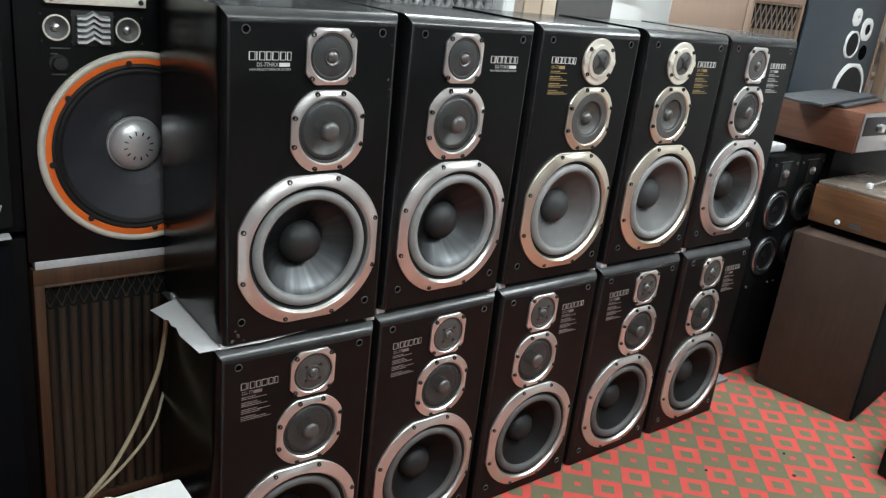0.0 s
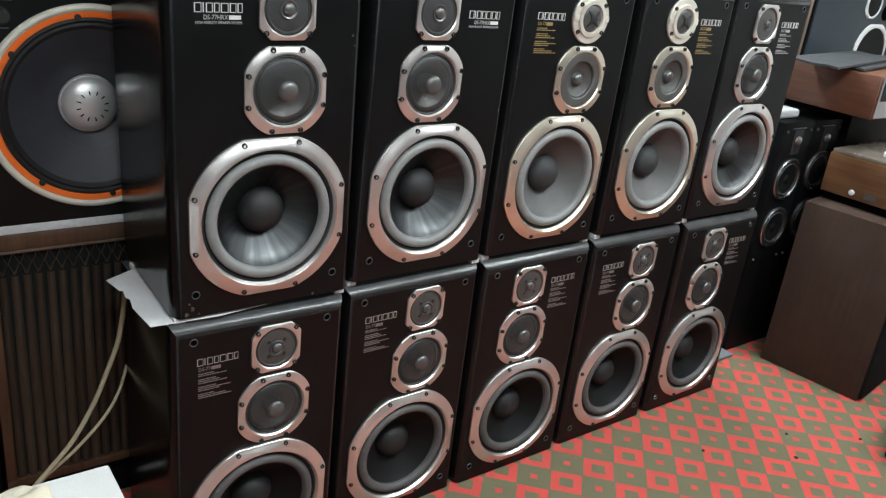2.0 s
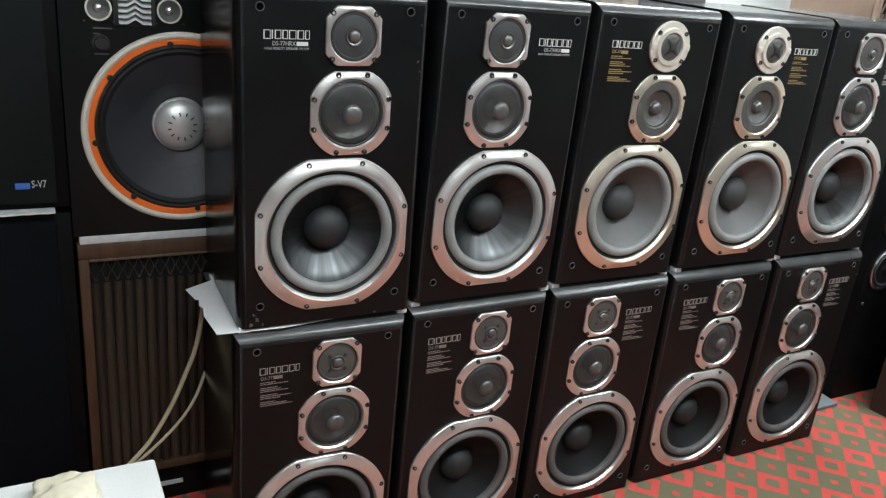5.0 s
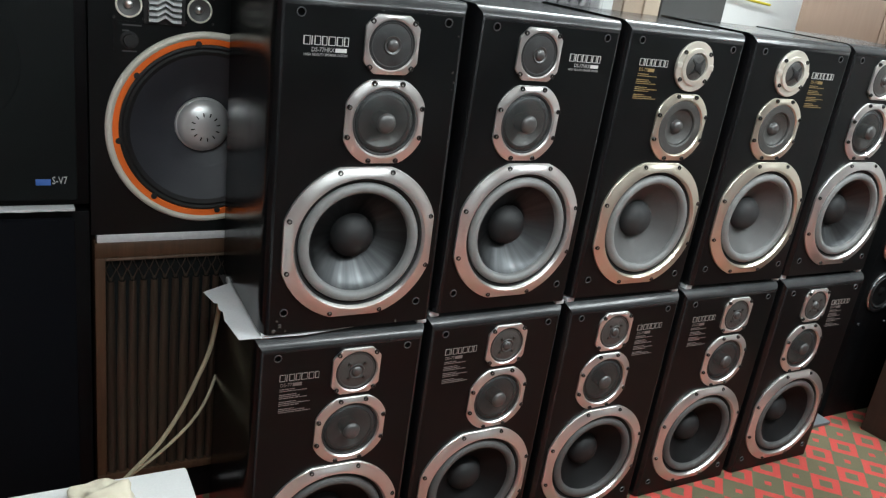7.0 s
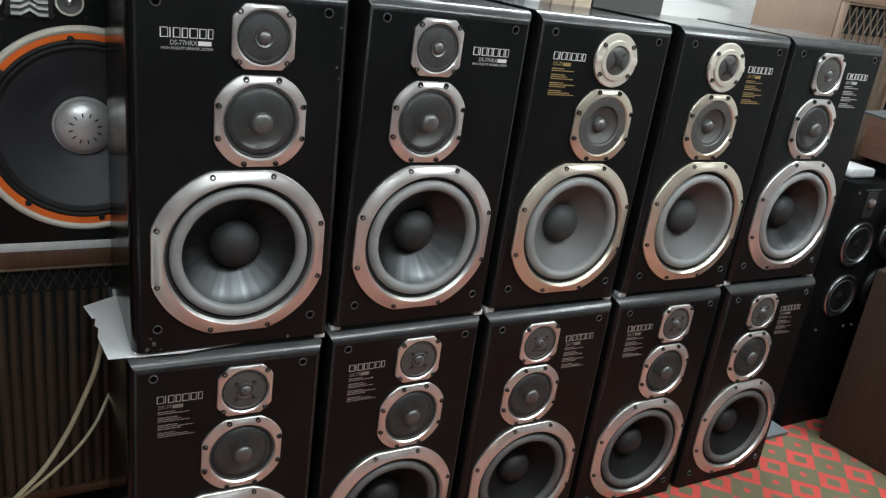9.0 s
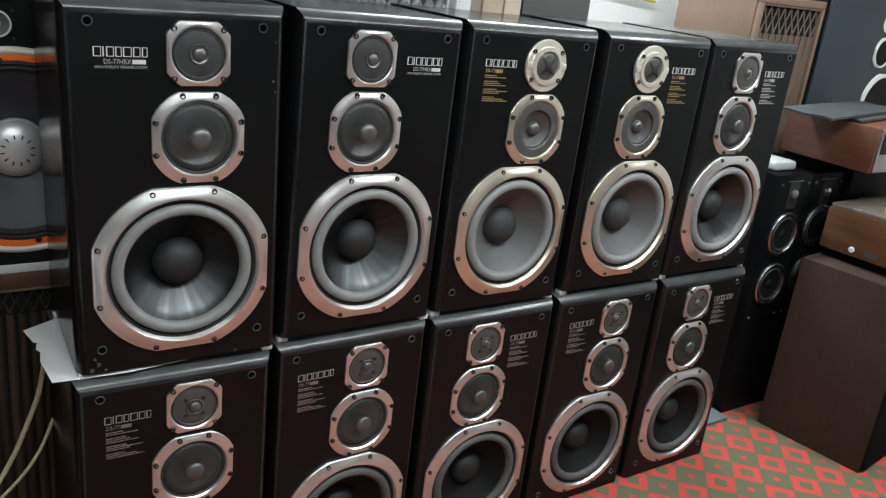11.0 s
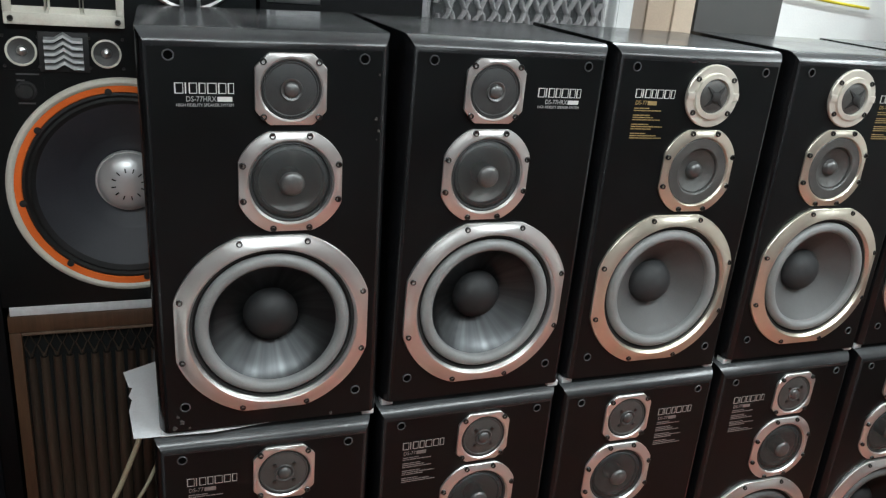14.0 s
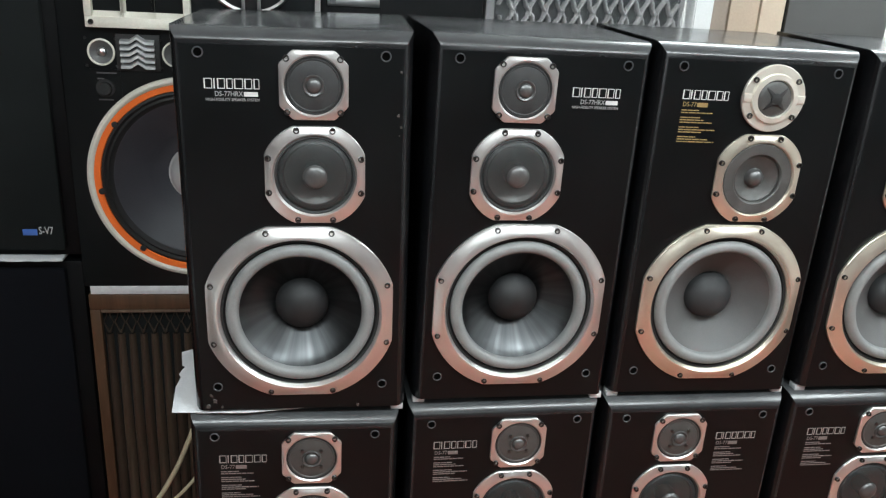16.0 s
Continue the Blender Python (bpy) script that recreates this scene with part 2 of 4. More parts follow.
def carpet_material():
    """Woven carpet: olive ground with red squares, every second cell hollow."""
    n = Nodes("patterned_red_green_carpet")
    sep = n.add("ShaderNodeSeparateXYZ")
    n.link(n.coords(), sep.inputs[0])
    px, py = sep.outputs[0], sep.outputs[1]
    step = CARPET_CELL * math.sqrt(2)
    u = n.math("ADD", n.math("MULTIPLY", n.math("ADD", px, py), 1 / step), 100.5 - (CARPET_AT[0] + CARPET_AT[1]) / step)
    v = n.math("ADD", n.math("MULTIPLY", n.math("SUBTRACT", py, px), 1 / step), 100.5 - (CARPET_AT[1] - CARPET_AT[0]) / step)
    fu, fv = n.math("FRACT", u), n.math("FRACT", v)
    parity = n.math("MODULO", n.math("ADD", n.math("FLOOR", u), n.math("FLOOR", v)), 2.0)
    odd = n.math("LESS_THAN", parity, 0.5)
    reach = n.math("MAXIMUM", n.math("ABSOLUTE", n.math("SUBTRACT", fu, 0.5)), n.math("ABSOLUTE", n.math("SUBTRACT", fv, 0.5)))
    ragged = n.math("MULTIPLY", n.math("SUBTRACT", n.noise(n.coords(), 220, 2), 0.5), 0.1)
    reach = n.math("ADD", reach, ragged)
    band = n.math("MULTIPLY", n.math("GREATER_THAN", reach, 0.215), n.math("LESS_THAN", reach, 0.475))
    ring = n.math("MULTIPLY", odd, band)
    dot = n.math("MULTIPLY", n.math("SUBTRACT", 1.0, odd), n.math("LESS_THAN", reach, 0.11))
    red = n.math("MAXIMUM", ring, dot)
    fibre = n.noise(n.coords(), 700, 3)
    dirt = n.noise(n.coords(), 5, 5)
    reds = n.mix(fibre, (0.52, 0.042, 0.036), (0.75, 0.085, 0.072))
    greens = n.mix(fibre, (0.1, 0.098, 0.05), (0.175, 0.165, 0.092))
    n.set(Base_Color=n.mix(n.math("MULTIPLY", dirt, 0.35), n.mix(red, greens, reds), (0.12, 0.09, 0.06)))
    n.set(Roughness=0.9)
    n.bump(fibre, 0.5, 0.002)
    return n.mat


CARPET_CELL, CARPET_AT = 0.1, (2.937, 1.52)
M["carpet"] = carpet_material()


def film_material():
    n = Nodes("clear_plastic_film")
    n.set(Base_Color=(0.95, 0.95, 0.95), Roughness=0.12, Transmission_Weight=1.0, IOR=1.15)
    n.bump(n.noise(n.coords(scale=(1, 1, 0.25)), 45, 4), 0.9, 0.01)
    return n.mat


M["film"] = film_material()


def see_through_mesh():
    """Black punched mesh so fine that it half shows what lies behind."""
    n = Nodes("see_through_black_mesh")
    weave = n.noise(n.coords(), 900, 2)
    n.set(Base_Color=n.ramp(weave, [(0.35, (0.022, 0.024, 0.0245)), (0.65, (0.062, 0.066, 0.066))]), Roughness=0.45, Metallic=0.3, Alpha=0.68)
    n.bump(weave, 0.12, 0.0003)
    return n.mat


M["mesh_open"] = see_through_mesh()
M["cone_mid"] = surface("grey_metal_cone", (0.26, 0.265, 0.26), (0.36, 0.365, 0.355), (0.3, 0.38), 0.75, 500, 12, 0.06)


# ---- mesh helpers ----
def finish(bm, name, material, sharp=32):
    for e in bm.edges:
        e.smooth = len(e.link_faces) == 2 and e.calc_face_angle(0) < radians(sharp)
    for f in bm.faces:
        f.smooth = True
    me = bpy.data.meshes.new(name)
    bm.to_mesh(me)
    bm.free()
    me.materials.append(material)
    return me


SHARED = {}


def part(name, make, material, parent=None, label="", at=None, turn=(0, 0, 0), key=None):
    """One mesh object under a thing or part. make: a bmesh, or a function that returns one (built once per key)."""
    if key is not None and key in SHARED:
        me = SHARED[key]
    else:
        me = finish(make() if callable(make) else make, name, material)
        if key is not None:
            SHARED[key] = me
    ob = new(name, me)
    ob.parent = parent
    if at is not None:
        ob.matrix_basis = pose(*at, *turn)
    return tagged(ob, label=label) if label else ob


def thing(name, at, turn=0.0, label="", category="", group="", kind=""):
    ob = new(name)
    ob.empty_display_size = 0.1
    ob.matrix_basis = pose(*at, 0, 0, turn)
    return tagged(ob, label, category, group, kind)


def box(x0, x1, y0, y1, z0, z1, bevel=0.0, bm=None, seg=2):
    own = bm is None
    b = bmesh.new()
    bmesh.ops.create_cube(b, size=1, matrix=Matrix.Translation(((x0 + x1) / 2, (y0 + y1) / 2, (z0 + z1) / 2)) @ Matrix.Diagonal((abs(x1 - x0), abs(y1 - y0), abs(z1 - z0), 1)))
    if bevel:
        bmesh.ops.bevel(b, geom=b.edges[:], offset=bevel, segments=seg, affect="EDGES", profile=0.5)
    if own:
        return b
    return merge(bm, b)


def merge(bm, other):
    me = bpy.data.meshes.new("join")
    other.to_mesh(me)
    other.free()
    bm.from_mesh(me)
    bpy.data.meshes.remove(me)
    return bm


def loft(rings, close=False, cap_first=False, cap_last=False):
    """Quads between rings of points."""
    bm = bmesh.new()
    vs = [[bm.verts.new(p) for p in ring] for ring in rings]
    n = len(vs[0])
    for a, b in zip(vs, vs[1:]):
        for i in range(n):
            bm.faces.new((a[i], a[(i + 1) % n], b[(i + 1) % n], b[i]))
    if cap_first:
        bm.faces.new(list(reversed(vs[0])))
    if cap_last:
        bm.faces.new(vs[-1])
    bmesh.ops.recalc_face_normals(bm, faces=bm.faces[:])
    return bm


def lathe(profile, seg=64):
    """Turned round the y axis: (radius, how far it stands out towards -y)."""
    rings, tip = [], None
    for r, d in profile:
        rings.append([(max(r, 1e-4) * math.cos(2 * math.pi * i / seg), -d, max(r, 1e-4) * math.sin(2 * math.pi * i / seg)) for i in range(seg)])
    return loft(rings, cap_last=profile[-1][0] < 1e-3, cap_first=profile[0][0] < 1e-3)


def frame_outline(radius, flat_at, cut=None, grow=0.0, seg=96):
    out = []
    for i in range(seg):
        a = 2 * math.pi * i / seg
        c, s = abs(math.cos(a)), abs(math.sin(a))
        r = min(radius, flat_at / max(c, 1e-6), flat_at / max(s, 1e-6))
        if cut:
            r = min(r, cut / ((c + s) / math.sqrt(2)))
        out.append((a, r + grow))
    return out


def driver_frame(radius, flat_at, inner, thick, cut=None, slope=0.0, lip=0.004, rise=0.004):
    """A cast frame with a flat-sided outline, a softened edge and a round hole."""
    def ring(grow, d):
        return [(r * math.cos(a), -d, r * math.sin(a)) for a, r in frame_outline(radius, flat_at, cut, grow)]

    def hole(r, d):
        return [(r * math.cos(a), -d, r * math.sin(a)) for a, _ in frame_outline(radius, flat_at)]
    low = thick - rise
    rings = [ring(0, 0), ring(0, low - 0.0015), ring(-0.001, low - 0.0003), ring(-0.0025, low)]
    last = ring(-0.0025, low)
    crest = hole(inner + lip + 0.003, thick)
    for t in (0.2, 0.4, 0.6, 0.8):
        bow = rise * (math.sin(t * math.pi / 2) * 0.5 + t * 0.5)
        rings.append([((1 - t) * p[0] + t * q[0], -(low + bow), (1 - t) * p[2] + t * q[2]) for p, q in zip(last, crest)])
    rings += [crest, hole(inner + lip + 0.001, thick), hole(inner + lip, thick - 0.001), hole(inner + 0.001, thick - slope), hole(inner, thick - slope - 0.001), hole(inner - 0.001, -0.004)]
    return loft(rings)


def holed_panel(x0, x1, z0, z1, y, holes, deep=0.02, seg=64):
    """An upright panel at y with round holes (x, z, radius), each with a short wall going in."""
    bm = bmesh.new()
    corners = [bm.verts.new((px, y, pz)) for px, pz in ((x0, z0), (x1, z0), (x1, z1), (x0, z1))]
    edges = [bm.edges.new((corners[i], corners[(i + 1) % 4])) for i in range(4)]
    rims = []
    for hx, hz, r in holes:
        rim = [bm.verts.new((hx + r * math.cos(2 * math.pi * i / seg), y, hz + r * math.sin(2 * math.pi * i / seg))) for i in range(seg)]
        edges += [bm.edges.new((rim[i], rim[(i + 1) % seg])) for i in range(seg)]
        rims.append(rim)
    bmesh.ops.triangle_fill(bm, use_beauty=True, edges=edges)
    for rim in rims:
        inner = [bm.verts.new((v.co.x, y + deep, v.co.z)) for v in rim]
        for i in range(seg):
            bm.faces.new((rim[i], rim[(i + 1) % seg], inner[(i + 1) % seg], inner[i]))
    return bm


def screw_mesh(r=0.0056, d=0.0055):
    return lathe([(r, 0), (r, d * 0.7), (r * 0.85, d), (r * 0.62, d), (r * 0.55, d * 0.2), (0, d * 0.2)], 14)


def text_mesh(words, size, shear=0.0, thick=0.0003):
    curve = bpy.data.curves.new("lettering", "FONT")
    curve.body, curve.size, curve.shear, curve.extrude = words, size, shear, thick
    curve.align_x, curve.align_y, curve.resolution_u = "CENTER", "CENTER", 2
    ob = bpy.data.objects.new("lettering", curve)
    scene.collection.objects.link(ob)
    me = bpy.data.meshes.new_from_object(ob.evaluated_get(bpy.context.evaluated_depsgraph_get()))
    bpy.data.objects.remove(ob)
    bpy.data.curves.remove(curve)
    bm = bmesh.new()
    bm.from_mesh(me)
    bpy.data.meshes.remove(me)
    w = max(v.co.x for v in bm.verts) - min(v.co.x for v in bm.verts)
    bmesh.ops.rotate(bm, verts=bm.verts, cent=(0, 0, 0), matrix=Matrix.Rotation(radians(90), 3, "X"))
    return bm, w


def lettering(words, width, height):
    def make():
        bm, w = text_mesh(words, height / 0.7)
        bmesh.ops.scale(bm, verts=bm.verts, vec=(width / w, 1, 1))
        return bm
    return make


def tube(points, radius, seg=8, steps=10):
    """A round cable through the points, smoothed."""
    pts = [Vector(p) for p in points]
    pts = [2 * pts[0] - pts[1]] + pts + [2 * pts[-1] - pts[-2]]
    path = []
    for i in range(1, len(pts) - 2):
        a, b, c, d = pts[i - 1:i + 3]
        for k in range(steps):
            t = k / steps
            path.append(0.5 * (2 * b + (c - a) * t + (2 * a - 5 * b + 4 * c - d) * t * t + (3 * b - a - 3 * c + d) * t ** 3))
    path.append(pts[-2])
    rings = []
    for i, p in enumerate(path):
        way = (path[min(i + 1, len(path) - 1)] - path[max(i - 1, 0)]).normalized()
        side = way.cross(Vector((0.3, 1, 0.2))).normalized()
        up = side.cross(way)
        rings.append([p + radius * (math.cos(2 * math.pi * k / seg) * side + math.sin(2 * math.pi * k / seg) * up) for k in range(seg)])
    return loft(rings, cap_first=True, cap_last=True)


# ---- structure ----
def structure(name, bm, material, label, category):
    return tagged(part(name, bm, material), label, category, kind="structure")


X0, X1, Y0, Y1 = -2.2, 5.2, -3.2, 3.0
structure("floor", box(X0, X1, Y0, Y1, -0.12, 0), M["carpet"], "olive green carpet with woven red square pattern", "floor")
structure("ceiling", box(X0, X1, Y0, Y1, CEILING, CEILING + 0.12), M["ceiling"], "plain white painted ceiling over the shop", "ceiling")
structure("wall_north", box(X0, X1, Y1, Y1 + 0.15, 0, CEILING), M["wall"], "white painted wall behind the stacked speakers", "wall")
# south and west: unseen walls, added dark so speaker fronts reflect less grey
structure("wall_south", box(X0, X1, Y0 - 0.15, Y0, 0, CEILING), M["wall_unseen"], "unseen south wall, added dark to dim reflections", "wall")
structure("wall_west", box(X0 - 0.15, X0, Y0, Y1, 0, CEILING), M["wall_unseen"], "unseen west wall, added dark to dim reflections", "wall")
structure("wall_east", box(X1, X1 + 0.15, Y0, Y1, 0, CEILING), M["wall"], "white painted far side wall", "wall")

for lx, ly, length, turn in FITTINGS:
    fit_ob = thing("ceiling_light", (lx, ly, CEILING), turn, "white fluorescent batten fitting on the ceiling", "ceiling light", "ceiling lights")
    part("housing", box(-length / 2 - 0.04, length / 2 + 0.04, -0.03, 0.03, -DROP - 0.025, -DROP + 0.025, 0.006), M["white_metal"], fit_ob)
    for k in (-1, 1):
        part("hanger", lambda: lathe([(0.004, 0), (0.004, DROP - 0.025)], 8), M["screw"], fit_ob, at=(k * 0.45, 0, 0), turn=(90, 0, 0), key=("hang",))


# ---- three-way speakers ----
W, H, D = 0.406, 0.722, 0.37
HALF, TOP_IN, BEV = 0.186, 0.028, 0.03


def cabinet_mesh():
    """Open-fronted box with a wide soft roll along the top and side front edges."""
    w = W / 2
    steps = [(D, w, H), (BEV + 0.012, w, H)]
    for a in np.linspace(0, 90, 8):
        c, t = 1 - math.cos(radians(a)), math.sin(radians(a))
        # a quarter roll, slightly flattened in the middle
        c, t = 0.85 * c + 0.15 * a / 90, 0.85 * t + 0.15 * a / 90
        steps.append((BEV * (1 - t) + 0.0, w - (w - HALF) * c, H - TOP_IN * c))
    rings = [[(-hw, y, 0.003), (hw, y, 0.003), (hw, y, top), (-hw, y, top)] for y, hw, top in steps]
    return loft(rings, cap_first=True)


def baffle_mesh(s, off):
    return holed_panel(-HALF, HALF, 0.003, H - TOP_IN, 0.0, [(0.003 * s, 0.207, 0.1458), (off * s, 0.473, 0.0698)])


def ring_of(parent, name, make, material, spots, key, depth):
    for sx, sz in spots:
        part(name, make, material, parent, at=(sx, -depth, sz), key=key)


def polar(r, degrees):
    return [(r * math.cos(radians(a)), r * math.sin(radians(a))) for a in degrees]


EIGHT = [a + s for a in (0, 90, 180, 270) for s in (-20, 20)]


def woofer(parent, x, z, metal, cone, surround, cap, key):
    f = part("woofer", lambda: driver_frame(0.18, 0.171, 0.1465, 0.015, slope=0.006, rise=0.0085, lip=0.003), M[metal], parent, "cast silver woofer frame with flat sides", (x, 0, z), key=("wf", metal))
    part("gasket", lambda: lathe([(0.147, 0.004), (0.1415, 0.003), (0.139, -0.002), (0.134, -0.004)], 72), M["gasket"], f, key=("wg",))
    roll = [(0.1372, 0.0)] + [(0.1253 + 0.0117 * math.cos(a), 0.002 + 0.0115 * math.sin(a)) for a in np.linspace(0.15, math.pi - 0.1, 11)] + [(0.113, -0.001)]
    part("surround", lambda: lathe(roll, 72), M[surround], f, key=("ws", surround))
    curve = [(0.114, 0.0)] + [(0.114 - 0.066 * t, -0.052 * (t ** 0.85)) for t in np.linspace(0.1, 1, 9)]
    part("cone", lambda: lathe(curve, 96), M[cone], f, key=("wc", cone))
    dome = [(0.0505 * math.cos(a), -0.051 + 0.04 * math.sin(a)) for a in np.linspace(0, math.pi / 2, 9)]
    part("dust_cap", lambda: lathe(dome, 48), M[cap], f, key=("wd", cap))
    ring_of(f, "screw", screw_mesh, M["screw"], polar(0.1705, EIGHT), ("screw",), 0.0075)
    return f


def midrange(parent, x, z, metal, style):
    f = part("midrange", lambda: driver_frame(0.095, 0.0873, 0.0705, 0.009, slope=0.003, lip=0.002, rise=0.0042), M[metal], parent, "silver midrange frame with eight screws", (x, 0, z), key=("mf", metal))
    if style == "mesh":
        part("bezel", lambda: lathe([(0.0715, 0.001), (0.0705, 0.0045), (0.0675, 0.0052), (0.0655, 0.003), (0.065, -0.002)], 56), M["mesh_dark"], f, key=("mb",))
        part("surround", lambda: lathe([(0.0655, -0.003), (0.062, 0.0005), (0.057, 0.0008), (0.054, -0.003)], 56), M["surround_dim"], f, key=("mr",))
        part("cone", lambda: lathe([(0.054, -0.003), (0.05, -0.0055), (0.04, -0.012), (0.03, -0.0175), (0.02, -0.022)], 56), M["cone_mid"], f, "grey metal cone", key=("mc",))
        dome = [(0.0652, 0.003)] + [(0.064 * math.cos(a), 0.003 + 0.011 * math.sin(a)) for a in np.linspace(0.08, 1.23, 9)]
        part("grille", lambda: lathe(dome, 56), M["mesh_open"], f, "domed fine black mesh", key=("mg",))
        part("dome", lambda: lathe([(0.0215, -0.022), (0.0215, 0.0125), (0.021, 0.014)] + [(0.0205 * math.cos(a), 0.0142 + 0.008 * math.sin(a)) for a in np.linspace(0, math.pi / 2, 6)], 40), M["dome"], f, key=("md",))
    else:
        part("grille", lambda: lathe([(0.0715, 0.004), (0.069, 0.007), (0.05, 0.0065), (0.0475, 0.004), (0.0465, -0.002)], 56), M["mesh_grey"], f, "flat grey wire mesh ring", key=("mg2",))
        part("cone", lambda: lathe([(0.047, 0.0), (0.044, 0.0005), (0.04, -0.002), (0.03, -0.006), (0.018, -0.01)], 56), M["mesh_grey"], f, "grey metal cone", key=("mc2",))
        part("dome", lambda: lathe([(0.019, -0.011), (0.0185, -0.007)] + [(0.0175 * math.cos(a), -0.006 + 0.012 * math.sin(a)) for a in np.linspace(0, math.pi / 2, 6)], 32), M["dome"], f, key=("md2",))
    ring_of(f, "screw", screw_mesh, M["screw"], polar(0.086, [q + d for q in (0, 90, 180, 270) for d in (-21, 21)]), ("screw",), 0.0055)
    return f


def tweeter(parent, x, z, metal, style):
    if style == "round":
        f = part("tweeter", lambda: lathe([(0.063, 0), (0.063, 0.005), (0.0615, 0.0065), (0.047, 0.0065), (0.0455, 0.012), (0.036, 0.013), (0.034, 0.008)], 64), M["cream_metal"], parent, "round champagne tweeter plate", (x, 0, z), key=("tr",))
        part("grille", lambda: lathe([(0.035, 0.007)] + [(0.034 * math.cos(a), 0.007 + 0.008 * math.sin(a)) for a in np.linspace(0.1, math.pi / 2, 6)], 40), M["mesh_dim"], f, key=("tg2",))

        def cross():
            bm = bmesh.new()
            for a in (45, 135):
                b = loft([[(x, -d, h), (x, -d, -h), (x, -0.011, -h), (x, -0.011, h)] for x, h, d in ((-0.029, 0.0008, 0.0125), (-0.016, 0.003, 0.0165), (0, 0.0048, 0.0185), (0.016, 0.003, 0.0165), (0.029, 0.0008, 0.0125))], cap_first=True, cap_last=True)
                bmesh.ops.rotate(b, verts=b.verts, cent=(0, 0, 0), matrix=Matrix.Rotation(radians(a), 3, "Y"))
                merge(bm, b)
            return merge(bm, lathe([(0.011, 0.012), (0.0105, 0.018), (0.006, 0.02), (0, 0.02)], 20))
        part("cross_brace", cross, M["gasket"], f, key=("tx",))
        for s in (-1, 1):
            part("lug", lambda: box(-0.011, 0.011, -0.009, -0.005, -0.0075, 0.0075, 0.001), M["cream_metal"], f, at=(s * 0.051, 0, 0), key=("tl",))
        ring_of(f, "screw", screw_mesh, M["screw"], polar(0.0545, (38, 142, 218, 322)), ("screw",), 0.005)
    else:
        f = part("tweeter", lambda: driver_frame(0.09, 0.0585, 0.0495, 0.007, cut=0.0665, slope=0.001, lip=0.0015, rise=0.0012), M[metal], parent, "square silver tweeter plate with cut corners", (x, 0, z), key=("tf", metal))
        gm = "mesh_dark" if style == "mesh" else "mesh_grey"
        part("bezel", lambda: lathe([(0.0515, 0.002), (0.0505, 0.0045), (0.0475, 0.005), (0.0455, 0.003)], 48), M["gasket"], f, key=("tb",))
        part("grille", lambda: lathe([(0.046, 0.003), (0.0455, 0.0046), (0.0435, 0.0048), (0.042, 0.0035), (0.03, 0.0055), (0.02, 0.006), (0.0, 0.0065)], 48), M[gm], f, "round wire mesh", key=("tg", gm))
        part("dome", lambda: lathe([(0.019, 0.006), (0.0175, 0.009), (0.0145, 0.008)] + [(0.013 * math.cos(a), 0.0065 + 0.007 * math.sin(a)) for a in np.linspace(0, math.pi / 2, 6)], 36), M["dome"], f, key=("td",))
        if style == "lower":
            ring_of(f, "post", lambda: lathe([(0.004, 0.004), (0.0035, 0.007), (0, 0.0075)], 12), M["screw"], polar(0.026, (45, 135, 225, 315)), ("tp",), 0.001)
        ring_of(f, "screw", screw_mesh, M["screw"], polar(0.0635, (45, 135, 225, 315)), ("screw",), 0.0045)
    return f


def wordmark():
    """Seven hollow blocks in a row, as wide and high as the maker's mark."""
    bm = bmesh.new()
    x, h, t = -0.046, 0.0085, 0.0013
    for w in (0.0135, 0.0035, 0.0125, 0.0105, 0.0145, 0.0125, 0.0095):
        box(x, x + t * 1.5, -0.0008, 0, -h, h, bm=bm)
        if w > 0.005:
            box(x + w - t * 0.8, x + w, -0.0008, 0, -h, h, bm=bm)
            box(x + t * 1.5, x + w - t * 0.8, -0.0008, 0, h - t * 0.8, h, bm=bm)
            box(x + t * 1.5, x + w - t * 0.8, -0.0008, 0, -h, -h + t * 0.8, bm=bm)
        x += w + 0.0024
    return bm


def small_print(seed):
    """Rows of print too small to read."""
    rnd = random.Random(seed)
    bm = bmesh.new()
    z = 0.0
    for block in (2, 3, 3, 3):
        for row in range(block):
            w = rnd.uniform(0.042, 0.075) if row else rnd.uniform(0.03, 0.05)
            x = 0.0
            while x < w:
                step = rnd.uniform(0.006, 0.016)
                box(x, min(x + step, w), -0.0006, 0, z - 0.0019, z, bm=bm)
                x += step + 0.0012
            z -= 0.0046
        z -= 0.0045
    return bm


